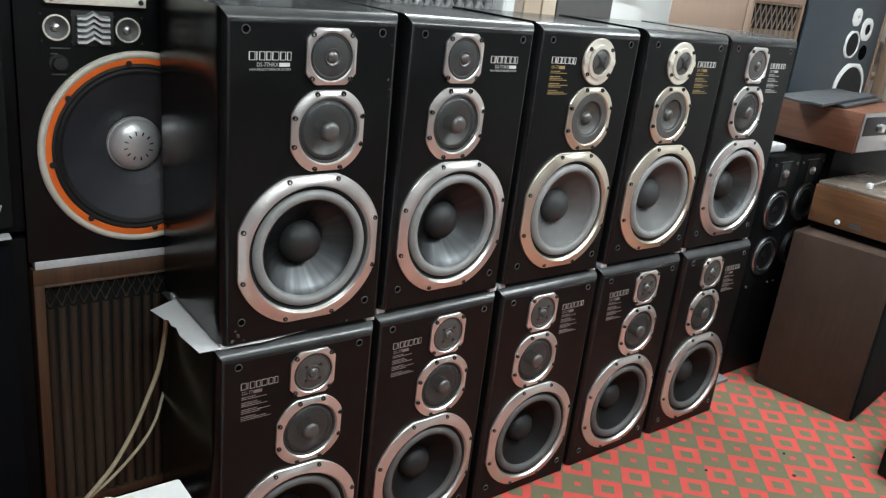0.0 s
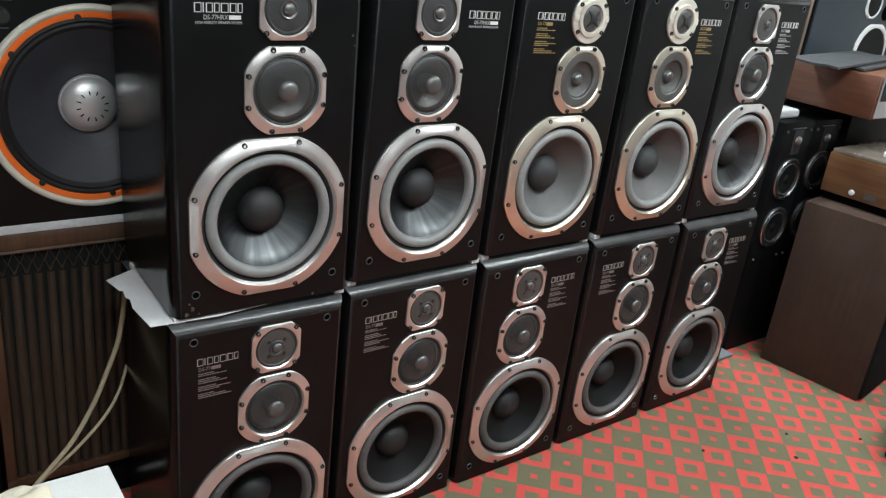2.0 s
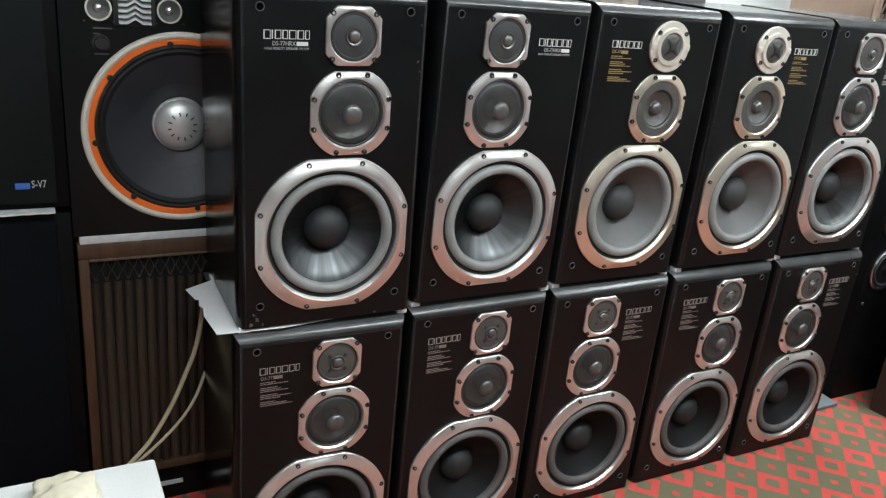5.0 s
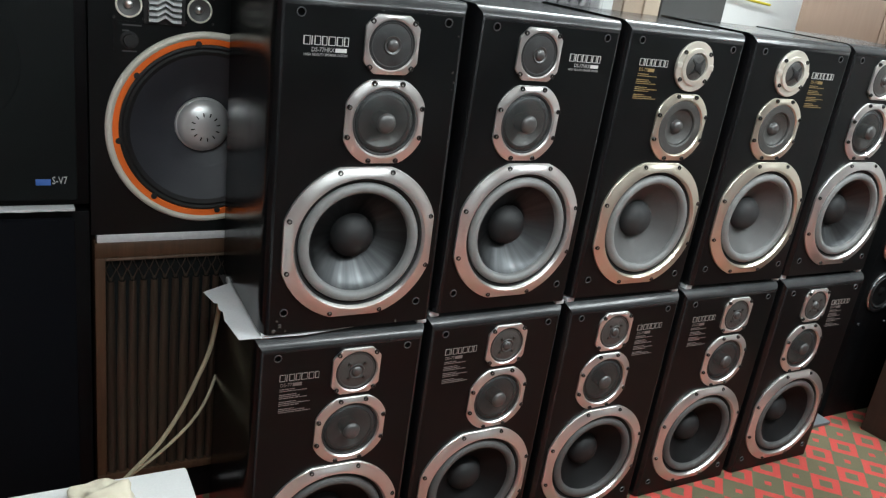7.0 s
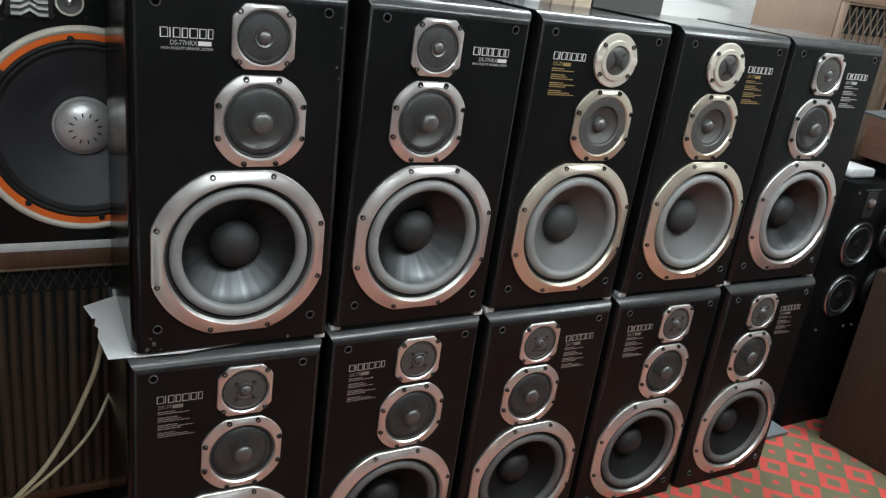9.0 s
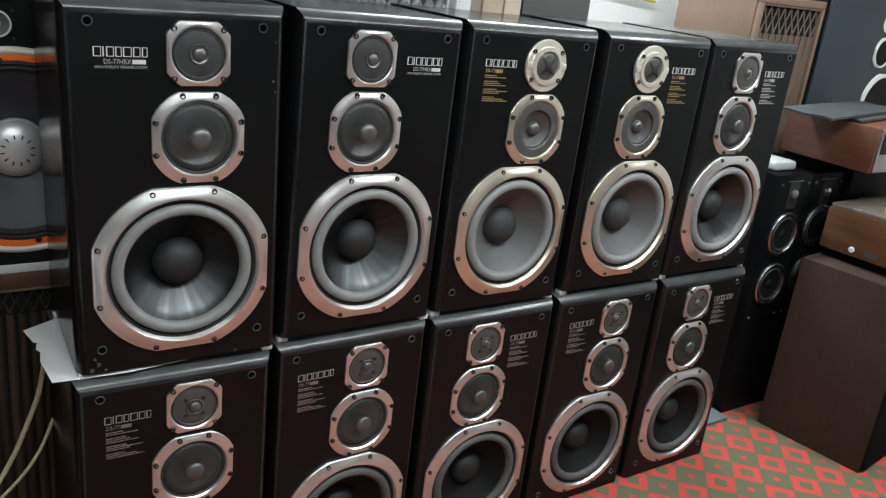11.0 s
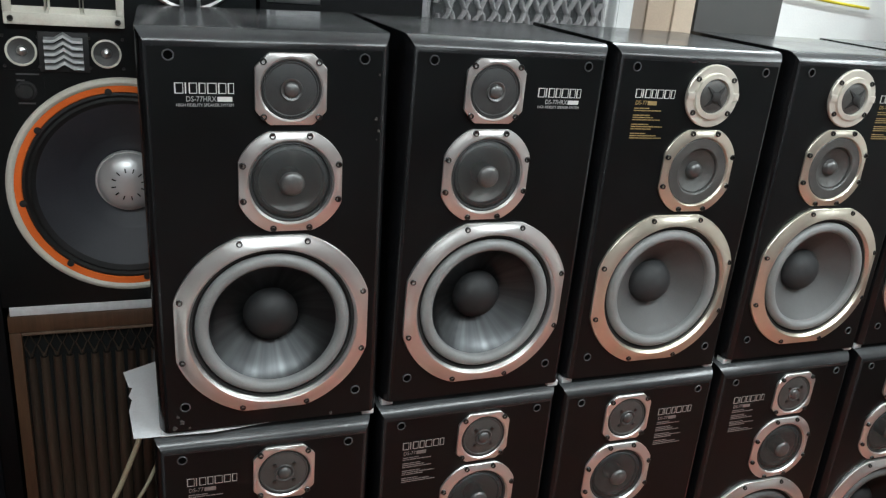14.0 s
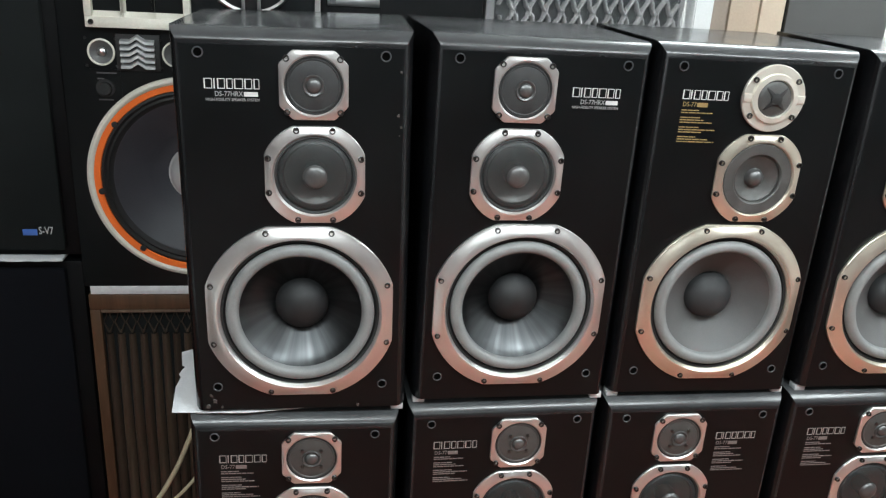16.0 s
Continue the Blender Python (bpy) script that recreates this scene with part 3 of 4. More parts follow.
def speaker(x, y, z, mirror, model, turn=0.0, label="", lean=0.0):
    """model: special, paper, late or lower."""
    sp = thing("loudspeaker", (x, y, z), turn, label, "loudspeaker", "stacked three-way speakers")
    sp.matrix_basis = pose(x, y, z, 0, lean, turn)
    part("cabinet", cabinet_mesh, M["cabinet"], sp, key=("cab",))
    s = -1 if mirror else 1
    off = 0.0335 if model == "special" else 0.031
    part("baffle", lambda: baffle_mesh(s, off), M["baffle"], sp, key=("baf", s, off))
    metal = "gold_silver" if model == "paper" else "silver"
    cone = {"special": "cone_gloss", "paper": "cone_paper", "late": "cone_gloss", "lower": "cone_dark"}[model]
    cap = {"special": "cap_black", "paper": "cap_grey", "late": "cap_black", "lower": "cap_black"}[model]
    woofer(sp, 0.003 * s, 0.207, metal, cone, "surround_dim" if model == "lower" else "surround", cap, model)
    midrange(sp, off * s, 0.473, metal, "ring" if model == "paper" else "mesh")
    tweeter(sp, off * s, 0.63, metal, {"special": "mesh", "paper": "round", "late": "plain", "lower": "lower"}[model])
    for px, pz in ((-0.155, 0.681), (0.155, 0.681), (-0.156, 0.054), (0.156, 0.054)):
        peg = part("grille_socket", lambda: lathe([(0.0092, 0), (0.0092, 0.0014), (0.0085, 0.0026), (0.0076, 0.0026), (0.007, 0.0008), (0.0068, 0.0003)], 28), M["peg"], sp, at=(px, 0, pz), key=("peg",))
        part("hole", lambda: lathe([(0.007, 0.0003), (0.007, 0.0006), (0, 0.0006)], 20), M["hole"], peg, key=("ph",))
    lx = -0.102 if not mirror else 0.102
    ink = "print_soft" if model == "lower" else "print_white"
    tagged(part("maker_mark", wordmark, M[ink], sp, "pale printed maker's mark", (lx, 0, 0.63), key=("word", ink)), kind="stuff")
    if model == "special":
        part("model_name", lettering("DS-77HRX", 0.046, 0.0085), M["print_grey"], sp, at=(lx - 0.006, -0.0004, 0.6125), key=("dsx",))
        part("model_bar", box(lx + 0.019, lx + 0.042, -0.0007, 0, 0.609, 0.6165), M["print_white"], sp)
        part("caption", lettering("HIGH FIDELITY SPEAKER SYSTEM", 0.088, 0.0048), M["print_grey"], sp, at=(lx, -0.0004, 0.603), key=("hf",))
    else:
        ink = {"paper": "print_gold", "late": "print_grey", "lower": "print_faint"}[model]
        part("model_name", lettering("DS-77", 0.026, 0.0085), M[ink], sp, at=(lx - 0.03, -0.0004, 0.6115), key=("ds", ink))
        part("model_bar", box(lx - 0.015, lx + 0.006, -0.0007, 0, 0.6075, 0.6155), M[ink], sp)
        tagged(part("small_print", lambda: small_print(3), M[ink], sp, "rows of fine print", (lx - 0.044, 0, 0.602), key=("fine", ink)), kind="stuff")
    return sp


M["cap_grey"] = surface("soft_grey_dust_cap", (0.02, 0.021, 0.022), (0.034, 0.035, 0.036), (0.6, 0.75), 0, 600, 20, 0.08)
UPPER = [
    (0.856, 1.513, False, "special", -1.5, -0.9, "black three-way speaker with silver driver frames, chipped corner"),
    (1.279, 1.537, True, "special", 1.5, 0.6, "black three-way speaker with glossy dark woofer cone"),
    (1.694, 1.543, False, "paper", 0.5, 0.7, "black three-way speaker with champagne frames and grey cone"),
    (2.128, 1.547, True, "paper", 0.0, 0.5, "black three-way speaker with champagne frames and round tweeter"),
    (2.54, 1.55, True, "late", 0.0, 0.3, "black three-way speaker with silver frames at row end"),
]
LOWER = [
    (0.845, 1.502, False, -1.0, "black three-way speaker on carpet, carpet reflection painted into its print"),
    (1.272, 1.53, False, 1.0, "black three-way speaker on carpet with dark cone"),
    (1.69, 1.53, True, 0.0, "black three-way speaker on carpet under a second row"),
    (2.113, 1.535, False, 0.0, "black three-way speaker standing on the patterned carpet"),
    (2.54, 1.535, True, 0.0, "black three-way speaker at row end on carpet"),
]
LIFT = 0.733
for x, y, mirror, turn, label in LOWER:
    speaker(x, y, 0.0, mirror, "lower", turn, label)


def chip_mesh(seed, size):
    rnd = random.Random(seed)
    pts = [(size * rnd.uniform(0.4, 1) * math.cos(a), size * rnd.uniform(0.4, 1.3) * math.sin(a)) for a in np.linspace(0, 5.6, 8)]
    return loft([[(px, 0, pz) for px, pz in pts], [(px * 0.8, -0.0009, pz * 0.8) for px, pz in pts]], cap_last=True)


for x, y, mirror, model, turn, lean, label in UPPER:
    sp = speaker(x, y, LIFT, mirror, model, turn, label, lean)
    if "chipped" in label:
        for k, (cx, cz, size) in enumerate(((-0.176, 0.012, 0.006), (-0.163, 0.022, 0.007), (-0.17, 0.035, 0.004), (-0.15, 0.01, 0.004), (0.182, 0.655, 0.003), (0.178, 0.58, 0.0035), (0.183, 0.56, 0.003), (0.18, 0.545, 0.002), (0.11, 0.008, 0.005))):
            part("chip", chip_mesh(k, size), M["scuff"], sp, at=(cx, -0.0002, cz))
    for k in (-1, 1):
        for yy in (0.012, 0.3):
            pad = tagged(part("spacer_pad", box(-0.012, 0.012, -0.012, 0.012, -0.001, 0.012, 0.001), M["foam"], at=(x + k * 0.188, y + 0.012 + yy, H - 0.0), key=("pad",)), "small white foam pad between stacked cabinets", "foam pad", "foam pads")


# ---- sheet of paper under the first upper speaker ----
def paper_sheet():
    pts = [(0.609, 1.527), (0.75, 1.512), (0.9, 1.53), (0.9, 1.81), (0.655, 1.806), (0.589, 1.779), (0.6, 1.715), (0.607, 1.711), (0.6, 1.672), (0.606, 1.657), (0.601, 1.622)]
    bm = bmesh.new()
    vs = [bm.verts.new((px, py, 0.7285 - (0.006 if px < 0.62 else 0) * abs(math.sin(py * 17)))) for px, py in pts]
    face = bm.faces.new(vs)
    up = bmesh.ops.extrude_face_region(bm, geom=[face])
    bmesh.ops.translate(bm, verts=[v for v in up["geom"] if isinstance(v, bmesh.types.BMVert)], vec=(0, 0, 0.0012))
    bmesh.ops.recalc_face_normals(bm, faces=bm.faces[:])
    return bm


tagged(part("paper_sheet", paper_sheet, M["white_paper"]), "torn white sheet of packing paper on the cabinet", "paper")

# ---- cables hanging beside the stack ----
tagged(part("speaker_cable", tube([(0.632, 1.79, 0.722), (0.633, 1.8, 0.7), (0.632, 1.802, 0.65), (0.615, 1.8, 0.556), (0.586, 1.8, 0.476), (0.552, 1.8, 0.396), (0.499, 1.8, 0.305), (0.437, 1.8, 0.235), (0.36, 1.8, 0.15), (0.28, 1.79, 0.06), (0.22, 1.78, 0.006)], 0.0058), M["cable"]), "cream speaker cable hanging from the stack", "cable", "speaker cables")
tagged(part("speaker_cable", tube([(0.74, 1.93, 0.5), (0.67, 1.89, 0.46), (0.617, 1.83, 0.392), (0.57, 1.81, 0.337), (0.502, 1.806, 0.272), (0.43, 1.812, 0.21), (0.36, 1.82, 0.13), (0.3, 1.82, 0.05), (0.25, 1.82, 0.006)], 0.0042), M["cable"]), "thin cream speaker cable hanging from the stack", "cable", "speaker cables")


# ---- horn speaker on a fretwork cabinet ----
hs = thing("horn_speaker", (0.618, 1.915, 0.826), 0, "black studio speaker with white horn and orange-ringed woofer", "loudspeaker")
part("cabinet", box(-0.258, 0.258, 0.14, 0.34, 0, 0.9, 0.004), M["black_wood"], hs)
part("side_panel", box(-0.258, -0.246, 0.001, 0.1395, 0, 0.9, 0.002), M["black_wood"], hs)
part("side_panel", box(0.246, 0.258, 0.001, 0.1395, 0, 0.9, 0.002), M["black_wood"], hs)
part("baffle", holed_panel(-0.258, 0.258, 0, 0.9, 0.0, [(-0.001, 0.256, 0.2), (-0.177, 0.527, 0.0235), (-0.028, 0.527, 0.0235), (0.13, 0.715, 0.09)]), M["baffle"], hs)
wf = part("woofer", lathe([(0.2265, 0), (0.2265, 0.007), (0.223, 0.011), (0.218, 0.0125), (0.2135, 0.011), (0.211, 0.008)], 96), M["cream_ring"], hs, "cream cast woofer frame", (-0.001, 0, 0.256))
part("orange_ring", lathe([(0.2115, 0.009), (0.199, 0.008), (0.197, 0.004)], 96), M["orange"], wf, "bright orange gasket ring")
part("surround", lathe([(0.198, 0.005), (0.192, 0.008), (0.187, 0.003), (0.182, 0.007), (0.177, 0.002), (0.173, -0.001)], 96), M["gasket"], wf)
rib = [(0.174, -0.001)]
for k in range(28):
    t = k / 27
    rib.append((0.174 - 0.11 * t, -0.001 - 0.055 * t + (0.001 if k % 2 and k < 18 else 0)))
part("cone", lathe(rib, 96), M["blue_cone"], wf, "ribbed slate grey paper cone")
part("dust_cap", lathe([(0.066, -0.052), (0.064, -0.046), (0.0622, -0.046)] + [(0.0612 * math.cos(a), -0.0455 + 0.03 * math.sin(a)) for a in np.linspace(0.05, math.pi / 2, 9)], 64), M["cap_silver"], wf, "satin domed aluminium cap")
for k in range(12):
    a = radians(30 * k + 10)
    part("slot", lambda: box(-0.0045, 0.0045, -0.0015, 0.003, -0.0012, 0.0012), M["hole"], wf, at=(0.03 * math.cos(a), 0.0196, 0.03 * math.sin(a)), turn=(0, -math.degrees(a), 0), key=("slot",))
for k in range(8):
    a = radians(45 * k + 8)
    part("clamp", lambda: lathe([(0.007, 0), (0.007, 0.004), (0.004, 0.0045), (0, 0.0045)], 12), M["gasket"], wf, at=(0.2 * math.cos(a), -0.006, 0.2 * math.sin(a)), key=("clamp",))
for sx in (-0.177, -0.028):
    plate = part("tweeter_plate", holed_panel(sx - 0.036, sx + 0.036, 0.493, 0.561, -0.0015, [(sx, 0.527, 0.0245)], 0.0015, 32), M["baffle"], hs)
    for px, pz in ((-0.03, 0.499), (0.03, 0.499), (-0.03, 0.555), (0.03, 0.555)):
        part("screw", lambda: screw_mesh(0.003, 0.003), M["screw"], plate, at=(sx + px, -0.0012, pz), key=("small_screw",))
    tw = part("tweeter", lambda: lathe([(0.0275, 0), (0.0275, 0.003), (0.0245, 0.004), (0.0235, 0.002)], 40), M["cream_ring"], hs, "small cone tweeter with pale ring", (sx, -0.0015, 0.527), key=("hst",))
    part("cone", lambda: lathe([(0.0235, 0.002), (0.009, -0.008)], 32), M["cone_paper"], tw, key=("hstc",))
    part("dust_cap", lambda: lathe([(0.0095, -0.008), (0.008, -0.002), (0.004, 0.001), (0, 0.002)], 24), M["chrome"], tw, key=("hstd",))


def chevron():
    bm = bmesh.new()
    w = 0.034
    for k in range(5):
        z = 0.026 - 0.0125 * k
        for s in (-1, 1):
            pts = [(0, z + 0.004), (s * 0.016, z - 0.006), (s * w, z - 0.006)]
            for (xa, za), (xb, zb) in zip(pts, pts[1:]):
                vs = []
                for px, pz in ((xa, za), (xb, zb)):
                    vs.append([bm.verts.new((px, yy, pz + dz)) for yy, dz in ((-0.015, 0), (-0.014, 0.0055), (-0.004, 0.0095), (-0.004, 0.006))])
                for i in range(4):
                    bm.faces.new((vs[0][i], vs[0][(i + 1) % 4], vs[1][(i + 1) % 4], vs[1][i]))
    bmesh.ops.remove_doubles(bm, verts=bm.verts, dist=1e-5)
    bmesh.ops.recalc_face_normals(bm, faces=bm.faces[:])
    return bm


part("acoustic_lens", chevron(), M["lens_grey"], hs, "folded grey acoustic lens slats", (-0.103, 0, 0.526))
part("lens_backing", box(-0.147, -0.059, -0.004, 0.0, 0.49, 0.565, 0.001), M["gasket"], hs)
dial = part("level_dial", lathe([(0.019, 0), (0.019, 0.002), (0.014, 0.002), (0.013, 0.012), (0, 0.012)], 32), M["gasket"], hs, at=(-0.175, 0, 0.452))
for k, (w, z) in enumerate(((0.04, 0.484), (0.014, 0.472), (0.02, 0.463), (0.03, 0.428))):
    part("dial_mark", box(-0.19, -0.19 + w, -0.0012, 0.0005, z - 0.0015, z + 0.0015), M["print_dim"], hs)
part("dial_plate", box(-0.208, -0.142, -0.0006, 0.001, 0.422, 0.492), M["baffle"], hs)


def horn():
    """A flared mouth with two upright vanes in a broad flange."""
    bm = bmesh.new()
    x0, x1, z0, z1 = -0.104, 0.104, 0.0, 0.26
    box(x0, x1, -0.018, 0, z0, 0.022, 0.002, bm)
    box(x0, x1, -0.018, 0, z1 - 0.022, z1, 0.002, bm)
    box(x0, x0 + 0.014, -0.018, 0, 0.022, z1 - 0.022, 0.001, bm)
    box(x1 - 0.014, x1, -0.018, 0, 0.022, z1 - 0.022, 0.001, bm)
    rings = []
    for t in np.linspace(0, 1, 7):
        hw = 0.09 * (1 - t) ** 1.4 + 0.014
        lo, hi = 0.022 + 0.06 * t ** 0.7, z1 - 0.022 - 0.06 * t ** 0.7
        y = -0.012 + 0.13 * t
        rings.append([(-hw, y, lo), (hw, y, lo), (hw, y, hi), (-hw, y, hi)])
    merge(bm, loft(rings))
    for vx in (-0.031, 0.031):
        merge(bm, loft([[(vx - 0.003, -0.014, 0.02), (vx + 0.003, -0.014, 0.02), (vx + 0.003, -0.014, 0.24), (vx - 0.003, -0.014, 0.24)],
                        [(vx * 0.3 - 0.0015, 0.09, 0.06), (vx * 0.3 + 0.0015, 0.09, 0.06), (vx * 0.3 + 0.0015, 0.09, 0.2), (vx * 0.3 - 0.0015, 0.09, 0.2)]]))
    return bm


hn = part("horn", horn(), M["cream_ring"], hs, "white flared horn with two vanes", (-0.096, -0.001, 0.578))
part("throat", box(-0.05, 0.05, 0.1, 0.11, 0.04, 0.22), M["hole"], hn)
for sx in (-0.092, 0.092):
    part("screw", screw_mesh, M["screw"], hn, at=(sx, -0.017, 0.011), key=("screw",))
mr = part("midrange", lathe([(0.1, 0), (0.1, 0.006), (0.096, 0.009), (0.091, 0.006)], 64), M["chrome"], hs, "midrange driver with chrome trim ring", (0.13, 0, 0.715))
part("cone", lathe([(0.092, 0.005), (0.085, -0.002), (0.03, -0.03), (0, -0.02)], 56), M["cone_dark"], mr)
for sx in (-0.016, 0.016):
    part("grille_bar", lambda: box(-0.0035, 0.0035, -0.014, -0.008, -0.1, 0.1, 0.001), M["chrome"], mr, at=(sx, 0, 0), key=("gbar",))

tagged(part("foam_sheet", box(0.372, 0.855, 1.912, 2.2, 0.8065, 0.826, 0.001), M["foam"]), "thin white foam sheet under the horn speaker", "foam sheet")


def fret_cabinet(at, w, h, d, body, fretmat, label, pitch=0.033, arch=0.045, border=0.024, turn=0.0):
    fc = thing("fretwork_speaker", at, turn, label, "loudspeaker")
    part("body", box(-w / 2, w / 2, 0.02, d, 0, h, 0.003), M[body], fc)
    for name, b in (("top_rail", (-w / 2, w / 2, h - border * 1.6, h)), ("bottom_rail", (-w / 2, w / 2, 0, border)), ("side_rail", (-w / 2, -w / 2 + border, border, h - border * 1.6)), ("side_rail", (w / 2 - border, w / 2, border, h - border * 1.6))):
        part(name, box(b[0], b[1], -0.004, 0.0185, b[2], b[3], 0.003), M[body], fc)
    part("backing", box(-w / 2 + border, w / 2 - border, 0.012, 0.0185, border, h - border * 1.6), M["black_cloth"], fc)
    part("beading", box(-w / 2 + border, w / 2 - border, -0.002, 0.012, h - border * 1.6 - 0.009, h - border * 1.6 - 0.001, 0.002), M["fret_light"], fc)
    iw, ih = w - 2 * border, h - border * 2.6 - 0.009
    n = int(iw / pitch)
    for k in range(n):
        part("slat", lambda: slat_mesh(ih, pitch, arch), M[fretmat], fc, at=(-iw / 2 + (k + 0.5) * iw / n, 0.011, border), key=("slat", fretmat, round(ih, 3), pitch))
    return fc


def slat_mesh(height, pitch, arch):
    """A tall carved slat that waists to a point and opens into a fork at its head."""
    bm = bmesh.new()

    def strip(points, widths, depth):
        last = None
        for (px, pz), hw in zip(points, widths):
            cur = [bm.verts.new((px + dx, dy, pz)) for dx, dy in ((-hw, 0), (-hw * 0.55, -depth), (hw * 0.55, -depth), (hw, 0))]
            if last:
                for i in range(3):
                    bm.faces.new((last[i], last[i + 1], cur[i + 1], cur[i]))
            last = cur
    zt = height - 2 * arch
    strip([(0, 0), (0, zt * 0.5), (0, zt)], [pitch * 0.48, pitch * 0.49, pitch * 0.34], 0.01)
    for s in (-1, 1):
        strip([(0, zt), (s * pitch * 0.18, zt + arch * 0.4), (s * pitch * 0.46, zt + arch), (s * pitch * 0.2, zt + arch * 1.5), (s * pitch * 0.04, height)], [pitch * 0.14, pitch * 0.07, pitch * 0.045, pitch * 0.045, pitch * 0.06], 0.004)
    return bm


fret_cabinet((0.629, 1.915, 0.13), 0.526, 0.676, 0.3, "walnut", "fret", "dark walnut speaker with carved fretwork grille", 0.0245, 0.028)
tagged(part("plinth", box(0.37, 0.875, 1.95, 2.2, 0, 0.129, 0.004), M["black_wood"]), "low black plinth under the fretwork speaker", "plinth")
tagged(part("label_strip", box(0.52, 0.6, 1.944, 1.948, 0.05, 0.062), M["foam"]), "small white strip on the black plinth", "label")

# ---- black speakers beside it ----
low = thing("floor_speaker", (0.1, 1.9, 0), 0, "large black speaker with cloth grille on carpet", "loudspeaker", "black cloth speakers")
part("cabinet", box(-0.23, 0.2585, 0.02, 0.36, 0, 0.885, 0.004), M["black_wood"], low)
part("grille", box(-0.218, 0.225, 0, 0.019, 0.02, 0.872, 0.005), M["blue_cloth"], low, "blue-black cloth grille")
up = thing("upper_speaker", (0.1, 1.9, 0.9), 0, "black cloth-fronted speaker with small blue badge", "loudspeaker", "black cloth speakers")
part("cabinet", box(-0.23, 0.2585, 0.02, 0.36, 0, 0.8, 0.004), M["black_wood"], up)
part("grille", box(-0.218, 0.232, 0, 0.019, 0.018, 0.785, 0.005), M["black_cloth"], up, "black cloth grille")
part("badge", box(0.148, 0.178, -0.002, -0.0003, 0.054, 0.068, 0.0005), M["blue_badge"], up, "blue badge")
part("model_name", lettering("S-V7", 0.03, 0.017), M["print_white"], up, at=(0.196, -0.001, 0.064))
part("driver_bulge", lathe([(0.15, 0.0004), (0.148, 0.003), (0.13, 0.004), (0.0, 0.006)], 48), M["black_cloth"], up, at=(-0.02, -0.0, 0.32))


def torn_strip():
    bm = bmesh.new()
    rnd = random.Random(5)
    lo, hi = [], []
    for k in range(26):
        x = -0.12 + 0.445 * k / 25
        t = 0.004 + (0.009 * (0.6 + 0.4 * math.sin(k * 1.1)) if k < 17 else 0) + rnd.uniform(0, 0.002)
        lo.append([bm.verts.new((x, yy, zz)) for yy, zz in ((1.893, 0.8995 - t), (1.893, 0.8995), (2.2, 0.8995), (2.2, 0.886))])
    for a, b in zip(lo, lo[1:]):
        for i in range(4):
            bm.faces.new((a[i], a[(i + 1) % 4], b[(i + 1) % 4], b[i]))
    bm.faces.new(lo[0])
    bm.faces.new(list(reversed(lo[-1])))
    bmesh.ops.recalc_face_normals(bm, faces=bm.faces[:])
    return bm


tagged(part("packing_strip", torn_strip(), M["foam"]), "torn white packing strip between two black speakers", "packing strip")

# ---- row of speakers and boards behind the stack ----
db = thing("dark_speaker", (1.07, 1.97, 0.0), 0, "tall dark speaker with small silver badge", "loudspeaker")
part("cabinet", box(-0.18, 0.18, 0, 0.36, 0, 1.85, 0.004), M["black_wood"], db)
bd = part("badge", box(-0.165, -0.052, -0.003, -0.0004, 1.463, 1.485, 0.001), M["panel_silver"], db, "silver badge plate")
part("badge_square", box(-0.16, -0.147, -0.0045, -0.0032, 1.467, 1.481), M["peg"], bd)


def lattice(width, height, pitch, lean):
    """Slanting bars over round dark cells."""
    bm = bmesh.new()
    n = int((width + height * lean) / pitch) + 1
    for k in range(n):
        for s in (-1, 1):
            pts = []
            for t in np.linspace(0, 1, 24):
                x = k * pitch - height * lean * (1 if s > 0 else 0) + s * t * height * lean + 0.003 * math.sin(t * height / pitch * 6.28)
                if 0 <= x <= width:
                    pts.append((x, t * height))
            last = None
            for x, z in pts:
                cur = [bm.verts.new((x + dx, dy, z)) for dx, dy in ((-0.006, 0), (-0.002, -0.014), (0.002, -0.014), (0.006, 0))]
                if last:
                    for i in range(3):
                        bm.faces.new((last[i], last[i + 1], cur[i + 1], cur[i]))
                last = cur
    return bm


ls = thing("wrapped_speaker", (1.51, 2.0, 0.0), 0, "speaker with grey lattice grille wrapped in clear plastic", "loudspeaker")
part("cabinet", box(-0.245, 0.235, 0.02, 0.36, 0, 1.8, 0.004), M["fret_grey"], ls)
part("backing", box(-0.225, 0.215, 0.005, 0.019, 1.2, 1.75), M["mesh_dark"], ls)
part("lattice_grille", lattice(0.44, 0.5, 0.038, 0.45), M["fret_grey"], ls, "grey lattice grille", (-0.225, 0.004, 1.22))
film = part("plastic_film", box(-0.25, 0.24, -0.03, -0.028, 0.9, 1.82), M["film"], ls, "wrinkled clear plastic film")
film.visible_shadow = False
tagged(part("white_post", box(1.752, 1.8, 1.985, 2.03, 0, 1.9, 0.002), M["white_metal"]), "narrow white upright post", "post")
tagged(part("taupe_board", box(1.802, 1.84, 1.99, 2.01, 0, 1.9, 0.001), M["taupe_board"]), "taupe upright board behind the stack", "board", "boards")
tagged(part("cream_board", box(1.842, 1.915, 1.985, 2.005, 0, 1.9, 0.001), M["beige_board"]), "beige upright board behind the stack", "board", "boards")
tagged(part("cream_board", box(1.917, 1.976, 1.98, 2.0, 0, 1.9, 0.001), M["cream_board"]), "cream upright board behind the stack", "board", "boards")
gp = thing("grey_speaker", (2.12, 1.985, 0.0), 0, "tall charcoal grey flat-fronted speaker", "loudspeaker")
part("cabinet", box(-0.142, 0.132, 0.012, 0.36, 0, 1.85, 0.003), M["black_wood"], gp)
